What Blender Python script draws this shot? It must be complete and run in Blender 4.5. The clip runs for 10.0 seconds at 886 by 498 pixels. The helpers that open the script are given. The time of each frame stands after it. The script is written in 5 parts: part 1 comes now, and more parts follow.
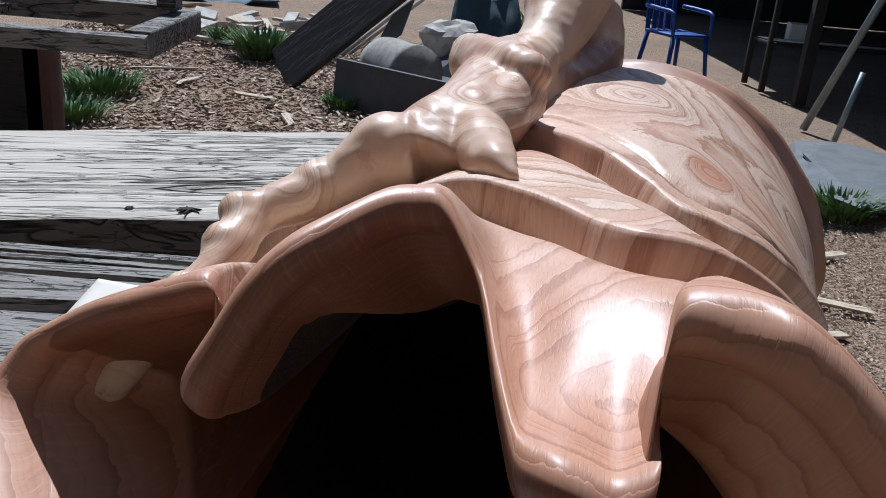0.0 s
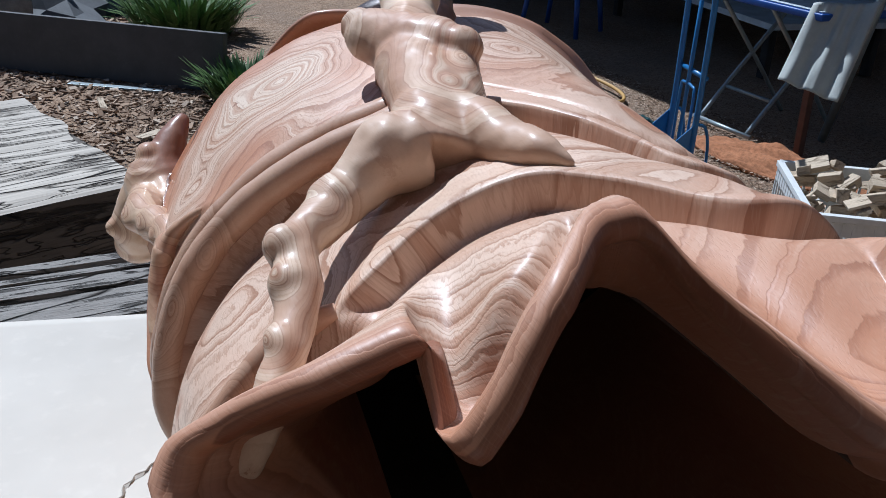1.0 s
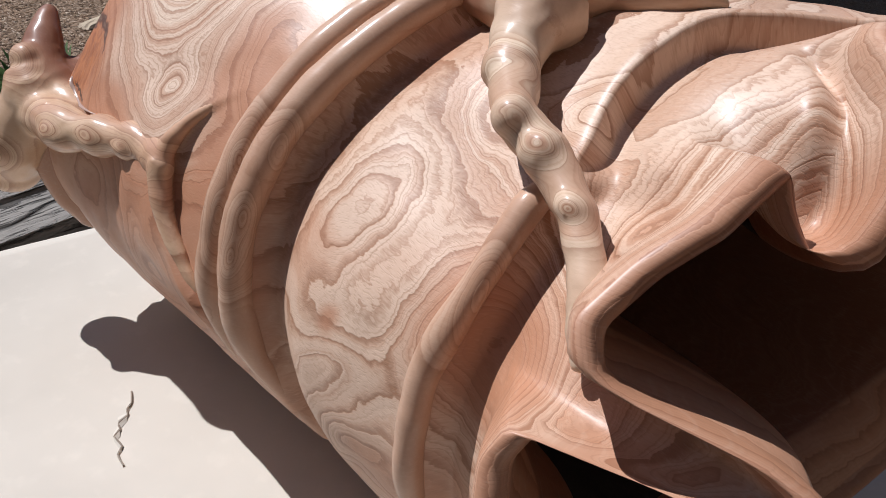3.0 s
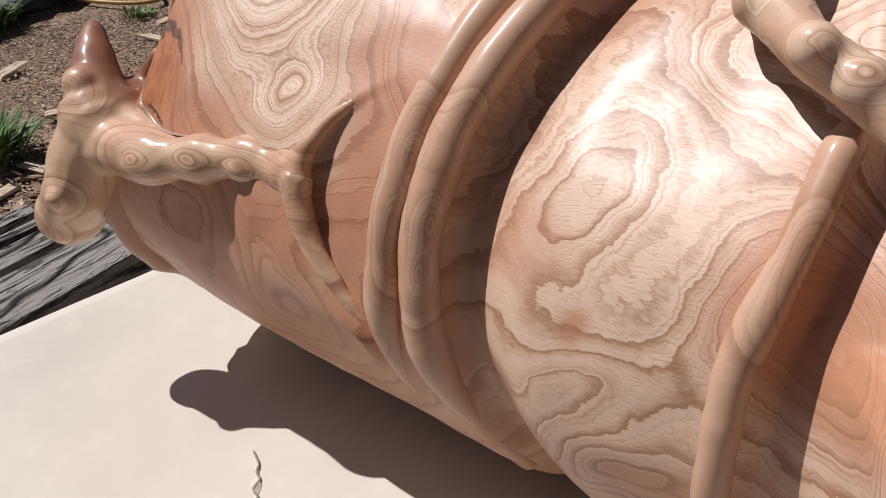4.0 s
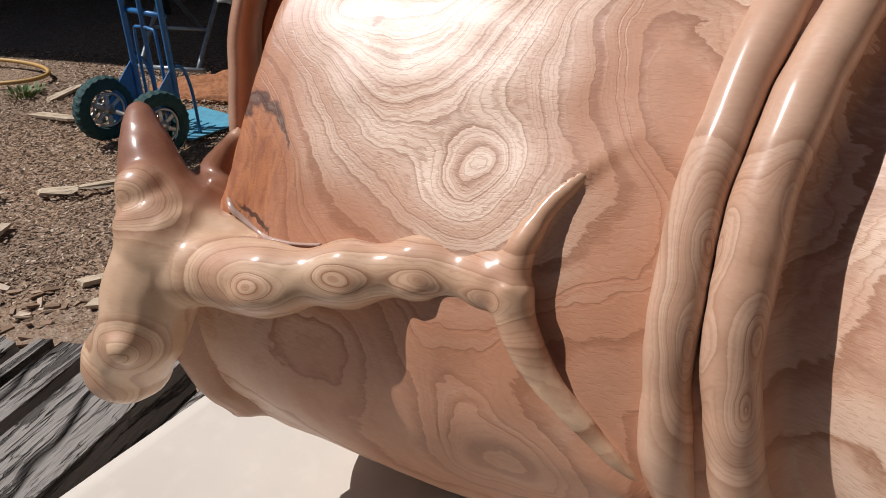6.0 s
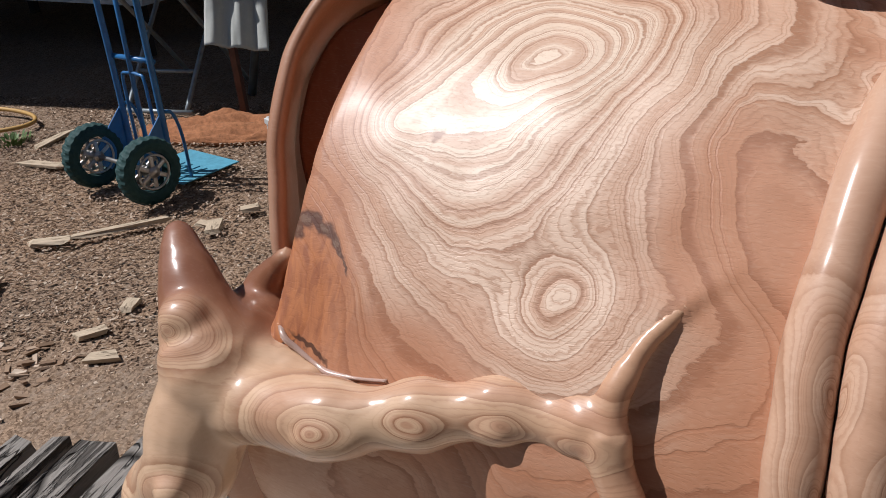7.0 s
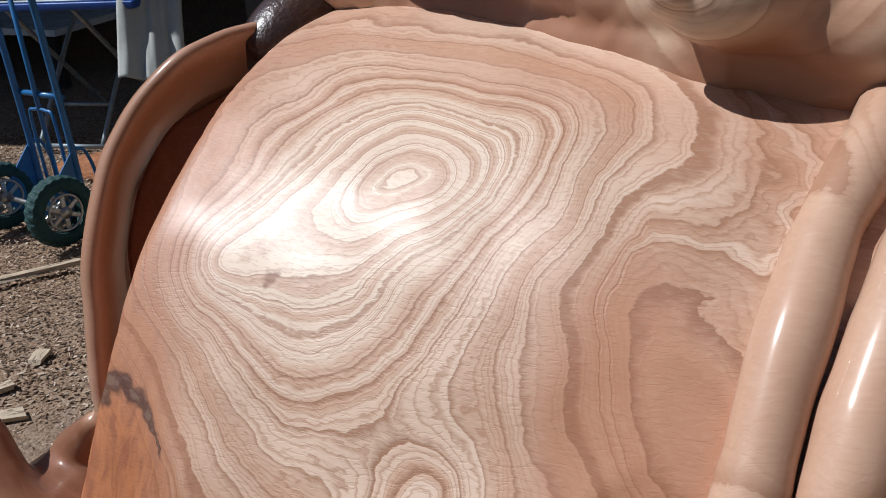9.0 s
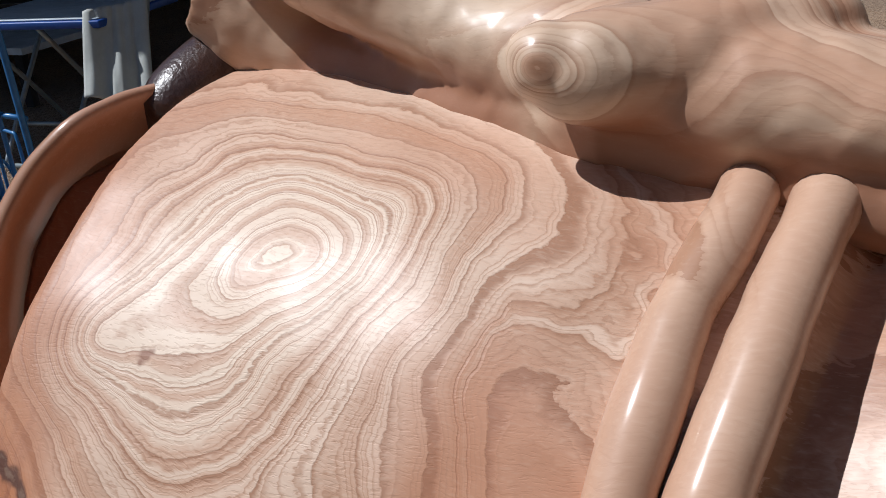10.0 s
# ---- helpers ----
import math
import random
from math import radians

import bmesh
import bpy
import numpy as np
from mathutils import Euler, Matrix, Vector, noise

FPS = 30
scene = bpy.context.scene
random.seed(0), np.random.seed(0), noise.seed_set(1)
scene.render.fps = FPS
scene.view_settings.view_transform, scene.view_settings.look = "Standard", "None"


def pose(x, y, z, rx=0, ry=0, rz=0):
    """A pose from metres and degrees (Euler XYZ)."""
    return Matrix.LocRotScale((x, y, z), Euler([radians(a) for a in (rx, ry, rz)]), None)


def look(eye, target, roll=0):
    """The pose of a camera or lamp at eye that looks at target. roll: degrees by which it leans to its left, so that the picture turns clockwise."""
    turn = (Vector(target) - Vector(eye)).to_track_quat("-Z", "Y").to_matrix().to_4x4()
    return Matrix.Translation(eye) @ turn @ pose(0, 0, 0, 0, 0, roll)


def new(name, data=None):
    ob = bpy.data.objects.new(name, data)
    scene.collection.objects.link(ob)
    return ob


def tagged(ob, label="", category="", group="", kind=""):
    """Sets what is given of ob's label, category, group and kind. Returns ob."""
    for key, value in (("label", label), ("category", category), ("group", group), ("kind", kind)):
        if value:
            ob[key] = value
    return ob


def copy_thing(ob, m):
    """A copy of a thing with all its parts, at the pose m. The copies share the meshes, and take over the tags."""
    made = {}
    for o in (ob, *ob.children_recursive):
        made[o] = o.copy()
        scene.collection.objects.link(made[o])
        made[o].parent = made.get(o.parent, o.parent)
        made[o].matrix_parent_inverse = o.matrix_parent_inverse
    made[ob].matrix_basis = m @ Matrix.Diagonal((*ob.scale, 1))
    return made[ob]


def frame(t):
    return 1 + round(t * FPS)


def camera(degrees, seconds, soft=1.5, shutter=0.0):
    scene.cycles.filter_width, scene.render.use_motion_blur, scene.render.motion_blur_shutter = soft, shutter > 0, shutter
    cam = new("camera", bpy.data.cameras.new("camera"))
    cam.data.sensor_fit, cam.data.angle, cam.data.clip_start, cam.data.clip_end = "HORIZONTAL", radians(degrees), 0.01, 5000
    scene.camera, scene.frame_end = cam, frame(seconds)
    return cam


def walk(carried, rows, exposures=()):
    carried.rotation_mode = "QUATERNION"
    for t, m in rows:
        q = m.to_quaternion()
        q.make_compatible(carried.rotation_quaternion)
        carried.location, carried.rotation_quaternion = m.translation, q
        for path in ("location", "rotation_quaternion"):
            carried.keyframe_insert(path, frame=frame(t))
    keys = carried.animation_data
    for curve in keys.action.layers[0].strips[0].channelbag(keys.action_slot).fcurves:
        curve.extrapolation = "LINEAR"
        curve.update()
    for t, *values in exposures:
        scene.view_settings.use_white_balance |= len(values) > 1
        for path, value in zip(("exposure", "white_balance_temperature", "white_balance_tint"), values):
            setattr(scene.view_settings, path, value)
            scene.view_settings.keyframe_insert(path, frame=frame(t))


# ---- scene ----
cam = camera(52.8, 10.0, soft=0.9)
PATH = [
    (0, (-0.026, 0.032, 1.359), (0.045, 1.902, 0.654), 5.1),
    (0.5, (-0.143, 0.029, 1.383), (0.492, 1.763, 0.614), 2.7),
    (1, (-0.229, 0.084, 1.39), (0.628, 1.686, 0.554), 3.3),
    (1.5, (-0.272, 0.157, 1.389), (0.614, 1.722, 0.515), 0.9),
    (2, (-0.302, 0.178, 1.382), (0.759, 1.575, 0.421), 3.6),
    (2.2, (-0.328, 0.189, 1.387), (0.832, 1.483, 0.396), 4.2),
    (3.3, (-0.469, 0.311, 1.346), (0.994, 1.225, 0.333), 6.3),
    (3.5, (-0.47, 0.348, 1.333), (1.005, 1.259, 0.336), 5.3),
    (4, (-0.477, 0.423, 1.311), (1.045, 1.254, 0.314), 1.0),
    (4.5, (-0.486, 0.481, 1.289), (1.069, 1.258, 0.301), -1.1),
    (5, (-0.475, 0.534, 1.284), (1.094, 1.308, 0.316), -3.2),
    (5.2, (-0.468, 0.556, 1.281), (1.116, 1.309, 0.319), -3.2),
    (6.3, (-0.406, 0.635, 1.276), (1.257, 1.264, 0.36), -3.2),
    (6.5, (-0.403, 0.647, 1.283), (1.259, 1.281, 0.37), -4.1),
    (7, (-0.389, 0.663, 1.305), (1.295, 1.299, 0.434), -4.3),
    (7.5, (-0.363, 0.66, 1.31), (1.341, 1.264, 0.454), -4.3),
    (8, (-0.335, 0.661, 1.308), (1.391, 1.198, 0.454), -4.1),
    (8.5, (-0.313, 0.662, 1.313), (1.42, 1.181, 0.46), -4.4),
    (9, (-0.297, 0.656, 1.317), (1.445, 1.161, 0.474), -4.3),
    (9.5, (-0.284, 0.648, 1.33), (1.472, 1.124, 0.5), -4.0),
    (10, (-0.281, 0.623, 1.334), (1.486, 1.08, 0.516), -4.0),
]
walk(cam, [(t, look(eye, target, roll)) for t, eye, target, roll in PATH],
     [(0.0, 0.22, 5400, 8), (1.0, 0.10, 5300, 8), (2.2, 0.08, 5600, 9), (3.4, 0.03, 6150, 13), (5.0, 0.02, 6450, 14), (6.5, -0.06, 6400, 14), (7.5, -0.06, 6100, 12), (9.0, -0.15, 5950, 10), (10.0, -0.12, 5900, 10)])

# ---- world and light ----
SUN = Vector((-0.107, 0.553, 0.826))
world = bpy.data.worlds.new("world")
scene.world = world
world.use_nodes = True
wt = world.node_tree
sky = wt.nodes.new("ShaderNodeTexSky")
sky.sky_type = "NISHITA"
sky.sun_disc = False
sky.sun_elevation = radians(55.7)
sky.sun_rotation = radians(-11.0)
sky.air_density, sky.dust_density, sky.ozone_density = 1.0, 0.6, 1.0
wt.links.new(sky.outputs[0], wt.nodes["Background"].inputs[0])
wt.nodes["Background"].inputs[1].default_value = 0.050
sun_data = bpy.data.lights.new("sun", "SUN")
sun_data.energy, sun_data.angle, sun_data.color = 4.8, radians(0.53), (1.0, 0.965, 0.92)
sun = new("sun", sun_data)
sun.matrix_world = look(SUN * 20, (0, 0, 0))

# ---- materials ----


class Mat:
    """A node material with short calls."""

    def __init__(self, name):
        self.m = bpy.data.materials.new(name)
        self.m.use_nodes = True
        self.t = self.m.node_tree
        self.b = self.t.nodes["Principled BSDF"]
        self.co = self.t.nodes.new("ShaderNodeTexCoord").outputs["Object"]

    def link(self, a, b):
        self.t.links.new(a, b)

    def put(self, sock, value):
        if isinstance(value, bpy.types.NodeSocket):
            self.link(value, sock)
        else:
            sock.default_value = value

    def map(self, scale=(1, 1, 1), rot=(0, 0, 0), loc=(0, 0, 0), src=None):
        n = self.t.nodes.new("ShaderNodeMapping")
        self.link(src or self.co, n.inputs[0])
        n.inputs["Scale"].default_value, n.inputs["Rotation"].default_value, n.inputs["Location"].default_value = scale, rot, loc
        return n.outputs[0]

    def noise(self, scale, detail=3.0, rough=0.5, dist=0.0, src=None, color=False):
        n = self.t.nodes.new("ShaderNodeTexNoise")
        self.link(src or self.co, n.inputs["Vector"])
        n.inputs["Scale"].default_value, n.inputs["Detail"].default_value = scale, detail
        n.inputs["Roughness"].default_value, n.inputs["Distortion"].default_value = rough, dist
        return n.outputs["Color" if color else "Fac"]

    def voronoi(self, scale, src=None, out="Distance", feature="F1"):
        n = self.t.nodes.new("ShaderNodeTexVoronoi")
        n.feature = feature
        self.link(src or self.co, n.inputs["Vector"])
        n.inputs["Scale"].default_value = scale
        return n.outputs[out]

    def math(self, op, a, b=0.0, clamp=False):
        n = self.t.nodes.new("ShaderNodeMath")
        n.operation, n.use_clamp = op, clamp
        self.put(n.inputs[0], a)
        self.put(n.inputs[1], b)
        return n.outputs[0]

    def vmath(self, op, a, b):
        n = self.t.nodes.new("ShaderNodeVectorMath")
        n.operation = op
        self.put(n.inputs[0], a)
        self.put(n.inputs[1], b)
        return n.outputs[0]

    def ramp(self, fac, stops, mode="LINEAR"):
        n = self.t.nodes.new("ShaderNodeValToRGB")
        n.color_ramp.interpolation = mode
        while len(n.color_ramp.elements) < len(stops):
            n.color_ramp.elements.new(0.5)
        for e, (p, c) in zip(n.color_ramp.elements, stops):
            e.position, e.color = p, (*c, 1) if isinstance(c, tuple) else (c, c, c, 1)
        self.link(fac, n.inputs[0])
        return n.outputs[0]

    def mix(self, fac, a, b, mode="MIX"):
        n = self.t.nodes.new("ShaderNodeMix")
        n.data_type, n.blend_type = "RGBA", mode
        self.put(n.inputs["Factor"], fac)
        self.put(n.inputs[6], a if isinstance(a, bpy.types.NodeSocket) else (*a, 1))
        self.put(n.inputs[7], b if isinstance(b, bpy.types.NodeSocket) else (*b, 1))
        return n.outputs[2]

    def bump(self, height, strength, distance=0.002, normal=None):
        n = self.t.nodes.new("ShaderNodeBump")
        n.inputs["Strength"].default_value, n.inputs["Distance"].default_value = strength, distance
        self.link(height, n.inputs["Height"])
        if normal is not None:
            self.link(normal, n.inputs["Normal"])
        return n.outputs[0]

    def done(self, color, rough=0.6, metal=0.0, normal=None, coat=0.0, coat_rough=0.1, spec=0.5):
        self.put(self.b.inputs["Base Color"], color if isinstance(color, bpy.types.NodeSocket) else (*color, 1))
        self.put(self.b.inputs["Roughness"], rough)
        self.put(self.b.inputs["Metallic"], metal)
        self.b.inputs["Coat Weight"].default_value, self.b.inputs["Coat Roughness"].default_value = coat, coat_rough
        self.b.inputs["Specular IOR Level"].default_value = spec
        if normal is not None:
            self.link(normal, self.b.inputs["Normal"])
        return self.m


# the log's growth: swells (along the log, round it from the top, reach along, reach round, turn in degrees, rise)
SWELLS = [(0.757, 0.178, 0.082, 0.042, 35, 1.00), (0.812, 0.209, 0.020, 0.018, 0, 0.36), (0.738, 0.163, 0.030, 0.019, 30, 0.30), (0.770, 0.228, 0.040, 0.024, 0, 0.30),
          (0.727, 0.271, 0.020, 0.014, 0, 0.26), (0.732, 0.272, 0.050, 0.038, 0, 0.24), (0.850, 0.285, 0.035, 0.045, 0, -0.45), (0.655, 0.225, 0.025, 0.05, 20, -0.30), (0.70, 0.385, 0.06, 0.03, -20, 0.40), (0.79, 0.36, 0.04, 0.03, 0, -0.3),
          (0.488, 0.190, 0.040, 0.024, 40, 0.25), (0.430, 0.292, 0.042, 0.050, 25, -0.85), (0.512, 0.352, 0.050, 0.014, 40, -0.20), (0.498, 0.389, 0.040, 0.012, 30, 0.30), (0.455, 0.395, 0.03, 0.02, 0, 0.25),
          (0.545, 0.27, 0.05, 0.03, 50, -0.32), (0.306, 0.168, 0.075, 0.050, 20, 1.10), (0.388, 0.220, 0.020, 0.022, 0, 0.34), (0.375, 0.290, 0.035, 0.030, 0, 0.55), (0.34, 0.33, 0.03, 0.03, 0, -0.5), (0.438, 0.168, 0.022, 0.020, 0, 0.40),
          (0.650, 0.000, 0.035, 0.030, 0, 0.45), (0.511, -0.040, 0.022, 0.017, 0, 0.50), (0.62, -0.15, 0.06, 0.05, 0, 0.6), (0.40, 0.01, 0.04, 0.04, 0, 0.35), (0.24, 0.03, 0.06, 0.05, 0, -0.4), (0.45, -0.11, 0.04, 0.04, 0, 0.4)]
# where its heart wood shows red, with shade under the branch coloured in
REDS = [(0.70, 0.405, 0.120, 0.050, 0, 0.9), (0.62, 0.38, 0.030, 0.070, 0, 0.9), (0.852, 0.278, 0.040, 0.060, 0, 1.25), (0.662, 0.240, 0.034, 0.050, 10, 1.2), (0.650, 0.310, 0.040, 0.060, 0, 1.15), (0.80, 0.300, 0.040, 0.030, 0, 0.8), (0.862, 0.21, 0.016, 0.06, 0, 1.0), (0.306, 0.168, 0.050, 0.050, 0, 0.75), (0.24, 0.06, 0.11, 0.09, 0, 0.9), (0.842, 0.110, 0.022, 0.060, 0, 0.80),
        (0.432, 0.292, 0.042, 0.050, 20, 1.0), (0.511, -0.040, 0.026, 0.018, 0, 1.3), (0.526, 0.332, 0.010, 0.014, 0, 0.7), (0.34, 0.32, 0.05, 0.05, 0, 0.85), (0.76, 0.345, 0.060, 0.025, -15, 0.75), (0.74, 0.395, 0.130, 0.060, 0, 0.9), (0.70, 0.335, 0.100, 0.040, 0, 0.8), (0.645, 0.36, 0.045, 0.090, 0, 0.9), (0.872, 0.13, 0.058, 0.170, 0, 1.15), (0.80, 0.305, 0.060, 0.035, 0, 0.85), (0.45, 0.40, 0.090, 0.050, 0, 0.62), (0.38, 0.21, 0.020, 0.030, 0, 0.45), (0.565, 0.16, 0.02, 0.06, 0, 0.5)]


def carved_wood(name, seed, rings, red, lumps=5.2, eyes=(), eye_size=0.017, eye_rise=0.9, eye_along=(1.0, 0.72, 1.0), varnish=0.5, gloss=0.22, log=False, strong=1.0, base=0.5,
                pale_a=(0.59, 0.412, 0.300), pale_b=(0.75, 0.570, 0.440), fine=1.0, reddened=(), deep=0.0):
    """Varnished wood; each growth layer darkens slowly and ends in a sharp line. log: runs by the log's own unwrapped grain."""
    w = Mat(name)
    if log:
        at = w.t.nodes.new("ShaderNodeAttribute")
        at.attribute_name = "grain"
        w.co = at.outputs["Vector"]
    shift = w.vmath("ADD", w.co, (seed, seed * 0.7, seed * 0.3))

    def sway(scale, amount, detail=2.0):
        n = w.noise(scale, detail, 0.55, 0.0, shift, True)
        return w.vmath("MULTIPLY", w.vmath("SUBTRACT", n, (0.5, 0.5, 0.5)), (amount, amount, 0.0 if log else amount))

    bent = w.vmath("ADD", w.vmath("ADD", w.co, sway(13.0, 0.040 if log else 0.010)), sway(48.0, 0.0065 if log else 0.003))

    def swell(u, v, su, sv, turn, amp, src):
        m = w.t.nodes.new("ShaderNodeMapping")
        m.vector_type = "TEXTURE"
        w.link(src, m.inputs[0])
        m.inputs["Location"].default_value, m.inputs["Rotation"].default_value, m.inputs["Scale"].default_value = (u, v, 0), (0, 0, radians(turn)), (su, sv, 1.0)
        n = w.t.nodes.new("ShaderNodeVectorMath")
        n.operation = "DOT_PRODUCT"
        w.link(m.outputs[0], n.inputs[0])
        w.link(m.outputs[0], n.inputs[1])
        return w.math("MULTIPLY", w.math("EXPONENT", w.math("MULTIPLY", n.outputs["Value"], -1.0)), amp)

    def one_d(value, scale, detail=1.0):
        n = w.t.nodes.new("ShaderNodeTexNoise")
        n.noise_dimensions = "1D"
        w.link(value, n.inputs["W"])
        n.inputs["Scale"].default_value, n.inputs["Detail"].default_value = scale, detail
        return n.outputs["Fac"]

    def chance(whole, k):
        n = w.t.nodes.new("ShaderNodeTexWhiteNoise")
        n.noise_dimensions = "1D"
        w.link(w.math("ADD", whole, k), n.inputs["W"])
        return n.outputs["Value"]

    redness = None
    if log:
        held = []
        for key in ("growth", "red_shade"):
            n = w.t.nodes.new("ShaderNodeAttribute")
            n.attribute_name = key
            held.append(n.outputs["Fac"])
        field, redness = w.math("ADD", w.math("MULTIPLY", w.noise(48.0, 2.0, 0.55, 0.0, shift), 0.10), held[0]), held[1]
    else:
        field = w.math("MULTIPLY", w.noise(lumps, 1.5, 0.5, 0.3, w.vmath("ADD", w.vmath("MULTIPLY", bent, (0.7, 1.0, 1.0)), (seed, 2.0, seed))), base)
    for place in eyes:
        n = w.t.nodes.new("ShaderNodeVectorMath")
        n.operation = "DISTANCE"
        w.link(w.vmath("MULTIPLY", bent, eye_along), n.inputs[0])
        n.inputs[1].default_value = [a * b for a, b in zip(place[:3], eye_along)]
        d = w.math("DIVIDE", n.outputs["Value"], place[3] if len(place) > 3 else eye_size)
        field = w.math("ADD", field, w.math("MULTIPLY", w.math("EXPONENT", w.math("MULTIPLY", d, -1.0)), eye_rise))
    for place, reach in reddened:
        n = w.t.nodes.new("ShaderNodeVectorMath")
        n.operation = "DISTANCE"
        w.link(bent, n.inputs[0])
        n.inputs[1].default_value = place
        near = w.ramp(w.math("DIVIDE", n.outputs["Value"], reach), [(0.6, 1.0), (1.0, 0.0)], "EASE")
        redness = near if redness is None else w.math("MAXIMUM", redness, near)
    # short wavering fibres that fray the lines
    fibre = w.vmath("ADD", w.co, sway(24.0, 0.014))
    fray = w.noise(1.0, 2.0, 0.6, 0.4, w.vmath("MULTIPLY", fibre, (150.0, 330.0, 300.0) if log else (420.0, 160.0, 420.0)))
    ply = w.math("MULTIPLY", field, rings)
    ply = w.math("ADD", ply, w.math("MULTIPLY", one_d(ply, 0.42, 2.0), 3.0))
    ply = w.math("ADD", ply, w.math("MULTIPLY", w.math("SUBTRACT", fray, 0.5), 0.24 * fine))
    whole = w.math("FLOOR", ply)
    phase = w.math("SUBTRACT", ply, whole)
    r1, r3 = chance(whole, 0.37), chance(whole, 93.1)
    # within a layer: pale early wood, tan late wood, then the dark line
    late = w.ramp(phase, [(0.0, 0.40), (0.05, 0.0), (0.50, 0.08), (0.86, 0.50), (1.0, 0.80)], "EASE")
    line = w.ramp(phase, [(0.0, 0.6), (0.04, 0.0), (0.76, 0.0), (0.93, 0.9), (1.0, 1.0)])
    sub = w.math("MULTIPLY", ply, 4.0)
    sub_line = w.ramp(w.math("SUBTRACT", sub, w.math("FLOOR", sub)), [(0.0, 0.5), (0.10, 0.0), (0.62, 0.0), (0.95, 1.0)])
    here = w.ramp(w.noise(11.0, 2.0, 0.5, 0.0, w.vmath("ADD", shift, (3.1, 1.7, 0.4))), [(0.36, 0.15), (0.56, 1.0)], "EASE")
    zone = w.ramp(w.noise(6.0, 2.0, 0.5, 0.6, w.vmath("ADD", bent, (seed + 7.0, 1.0, 2.0))), [(0.44, 0.0), (0.66, 0.55)], "EASE")
    if log:
        crown = w.ramp(field, [(0.55, 0.0), (1.0, 1.0)], "EASE")
        zone = w.math("MAXIMUM", w.math("MULTIPLY", zone, w.math("SUBTRACT", 1.0, crown)), w.ramp(redness, [(0.10, 0.0), (0.75, 1.0)], "EASE"))
    else:
        crown = w.math("ADD", 0.2, 0.0)
        zone = zone if redness is None else w.math("MAXIMUM", zone, redness)
    pale = w.mix(w.noise(22.0, 3.0, 0.6, 0.0, shift), pale_a, pale_b)
    pale = w.mix(w.math("MULTIPLY", crown, 0.70), pale, (0.74, 0.600, 0.465))
    rosy = w.mix(w.noise(17.0, 3.0, 0.6, 0.0, shift), (0.39, 0.158, 0.080), (0.54, 0.268, 0.152))
    tan = w.mix(w.noise(15.0, 2.0, 0.5, 0.0, shift), (0.42, 0.220, 0.128), (0.54, 0.315, 0.205))
    bands = w.ramp(one_d(ply, 0.85, 1.5), [(0.46, 0.0), (0.60, 1.0)], "EASE")
    early = w.mix(w.math("MULTIPLY", bands, 0.65), pale, tan)
    body = w.mix(w.math("MULTIPLY", late, w.math("ADD", 0.30, w.math("MULTIPLY", r1, 0.55))), early, tan)
    calm = w.math("SUBTRACT", 1.0, w.math("MULTIPLY", zone, 0.55))
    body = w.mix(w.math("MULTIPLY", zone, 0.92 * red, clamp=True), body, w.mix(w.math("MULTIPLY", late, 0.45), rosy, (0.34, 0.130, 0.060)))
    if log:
        # highest values darken further: painted shade of the mouth and rear groove
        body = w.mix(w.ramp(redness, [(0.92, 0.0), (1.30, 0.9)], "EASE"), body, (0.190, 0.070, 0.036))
    elif redness is not None:
        body = w.mix(w.math("MULTIPLY", redness, deep), body, (0.190, 0.072, 0.038))
    dark = w.mix(zone, (0.265, 0.118, 0.056), (0.200, 0.066, 0.030))
    dim = w.math("MULTIPLY", w.math("ADD", 0.25, w.math("MULTIPLY", r3, 0.75)), calm)
    col = w.mix(w.math("MULTIPLY", w.math("MULTIPLY", line, dim), 0.95 * strong, clamp=True), body, dark)
    col = w.mix(w.math("MULTIPLY", w.math("MULTIPLY", sub_line, w.math("MULTIPLY", here, calm)), 0.62 * strong), col, w.mix(0.5, dark, tan))
    pores = w.noise(1.0, 1.5, 0.6, 0.3, w.vmath("MULTIPLY", fibre, (230.0, 900.0, 300.0) if log else (700.0, 130.0, 700.0)))
    speck = w.math("MULTIPLY", w.ramp(pores, [(0.54, 0.0), (0.63, 1.0)]), calm)
    glint = w.math("MULTIPLY", w.ramp(pores, [(0.34, 1.0), (0.43, 0.0)]), calm)
    col = w.mix(w.math("MULTIPLY", speck, 0.18 * fine), col, (0.36, 0.195, 0.110))
    col = w.mix(w.math("MULTIPLY", glint, 0.12 * fine), col, (0.82, 0.69, 0.55))
    if log:
        ragged = w.vmath("ADD", bent, sway(75.0, 0.016, 3.0))
        # the orange heart beside the horn, its burnt ring and a hair crack
        red_shade = w.math("MINIMUM", swell(0.855, 0.293, 0.034, 0.040, 0, 1.5, bent), 1.0)
        stripe = w.ramp(w.noise(1.0, 3.0, 0.6, 0.8, w.vmath("MULTIPLY", bent, (190.0, 45.0, 1.0))), [(0.40, 0.0), (0.62, 1.0)])
        col = w.mix(w.math("MULTIPLY", red_shade, 0.85), col, w.mix(stripe, (0.46, 0.170, 0.062), (0.29, 0.095, 0.040)))
        burnt = None
        for u, v, su, sv, turn in ((0.853, 0.264, 0.0040, 0.0055, 0), (0.848, 0.2595, 0.0065, 0.0034, 20), (0.840, 0.259, 0.0065, 0.0034, -15), (0.832, 0.2625, 0.0065, 0.0034, -38), (0.8265, 0.268, 0.0055, 0.0024, -55), (0.822, 0.275, 0.0050, 0.0012, -55)):
            one = swell(u, v, su, sv, turn, 1, ragged)
            burnt = one if burnt is None else w.math("MAXIMUM", burnt, one)
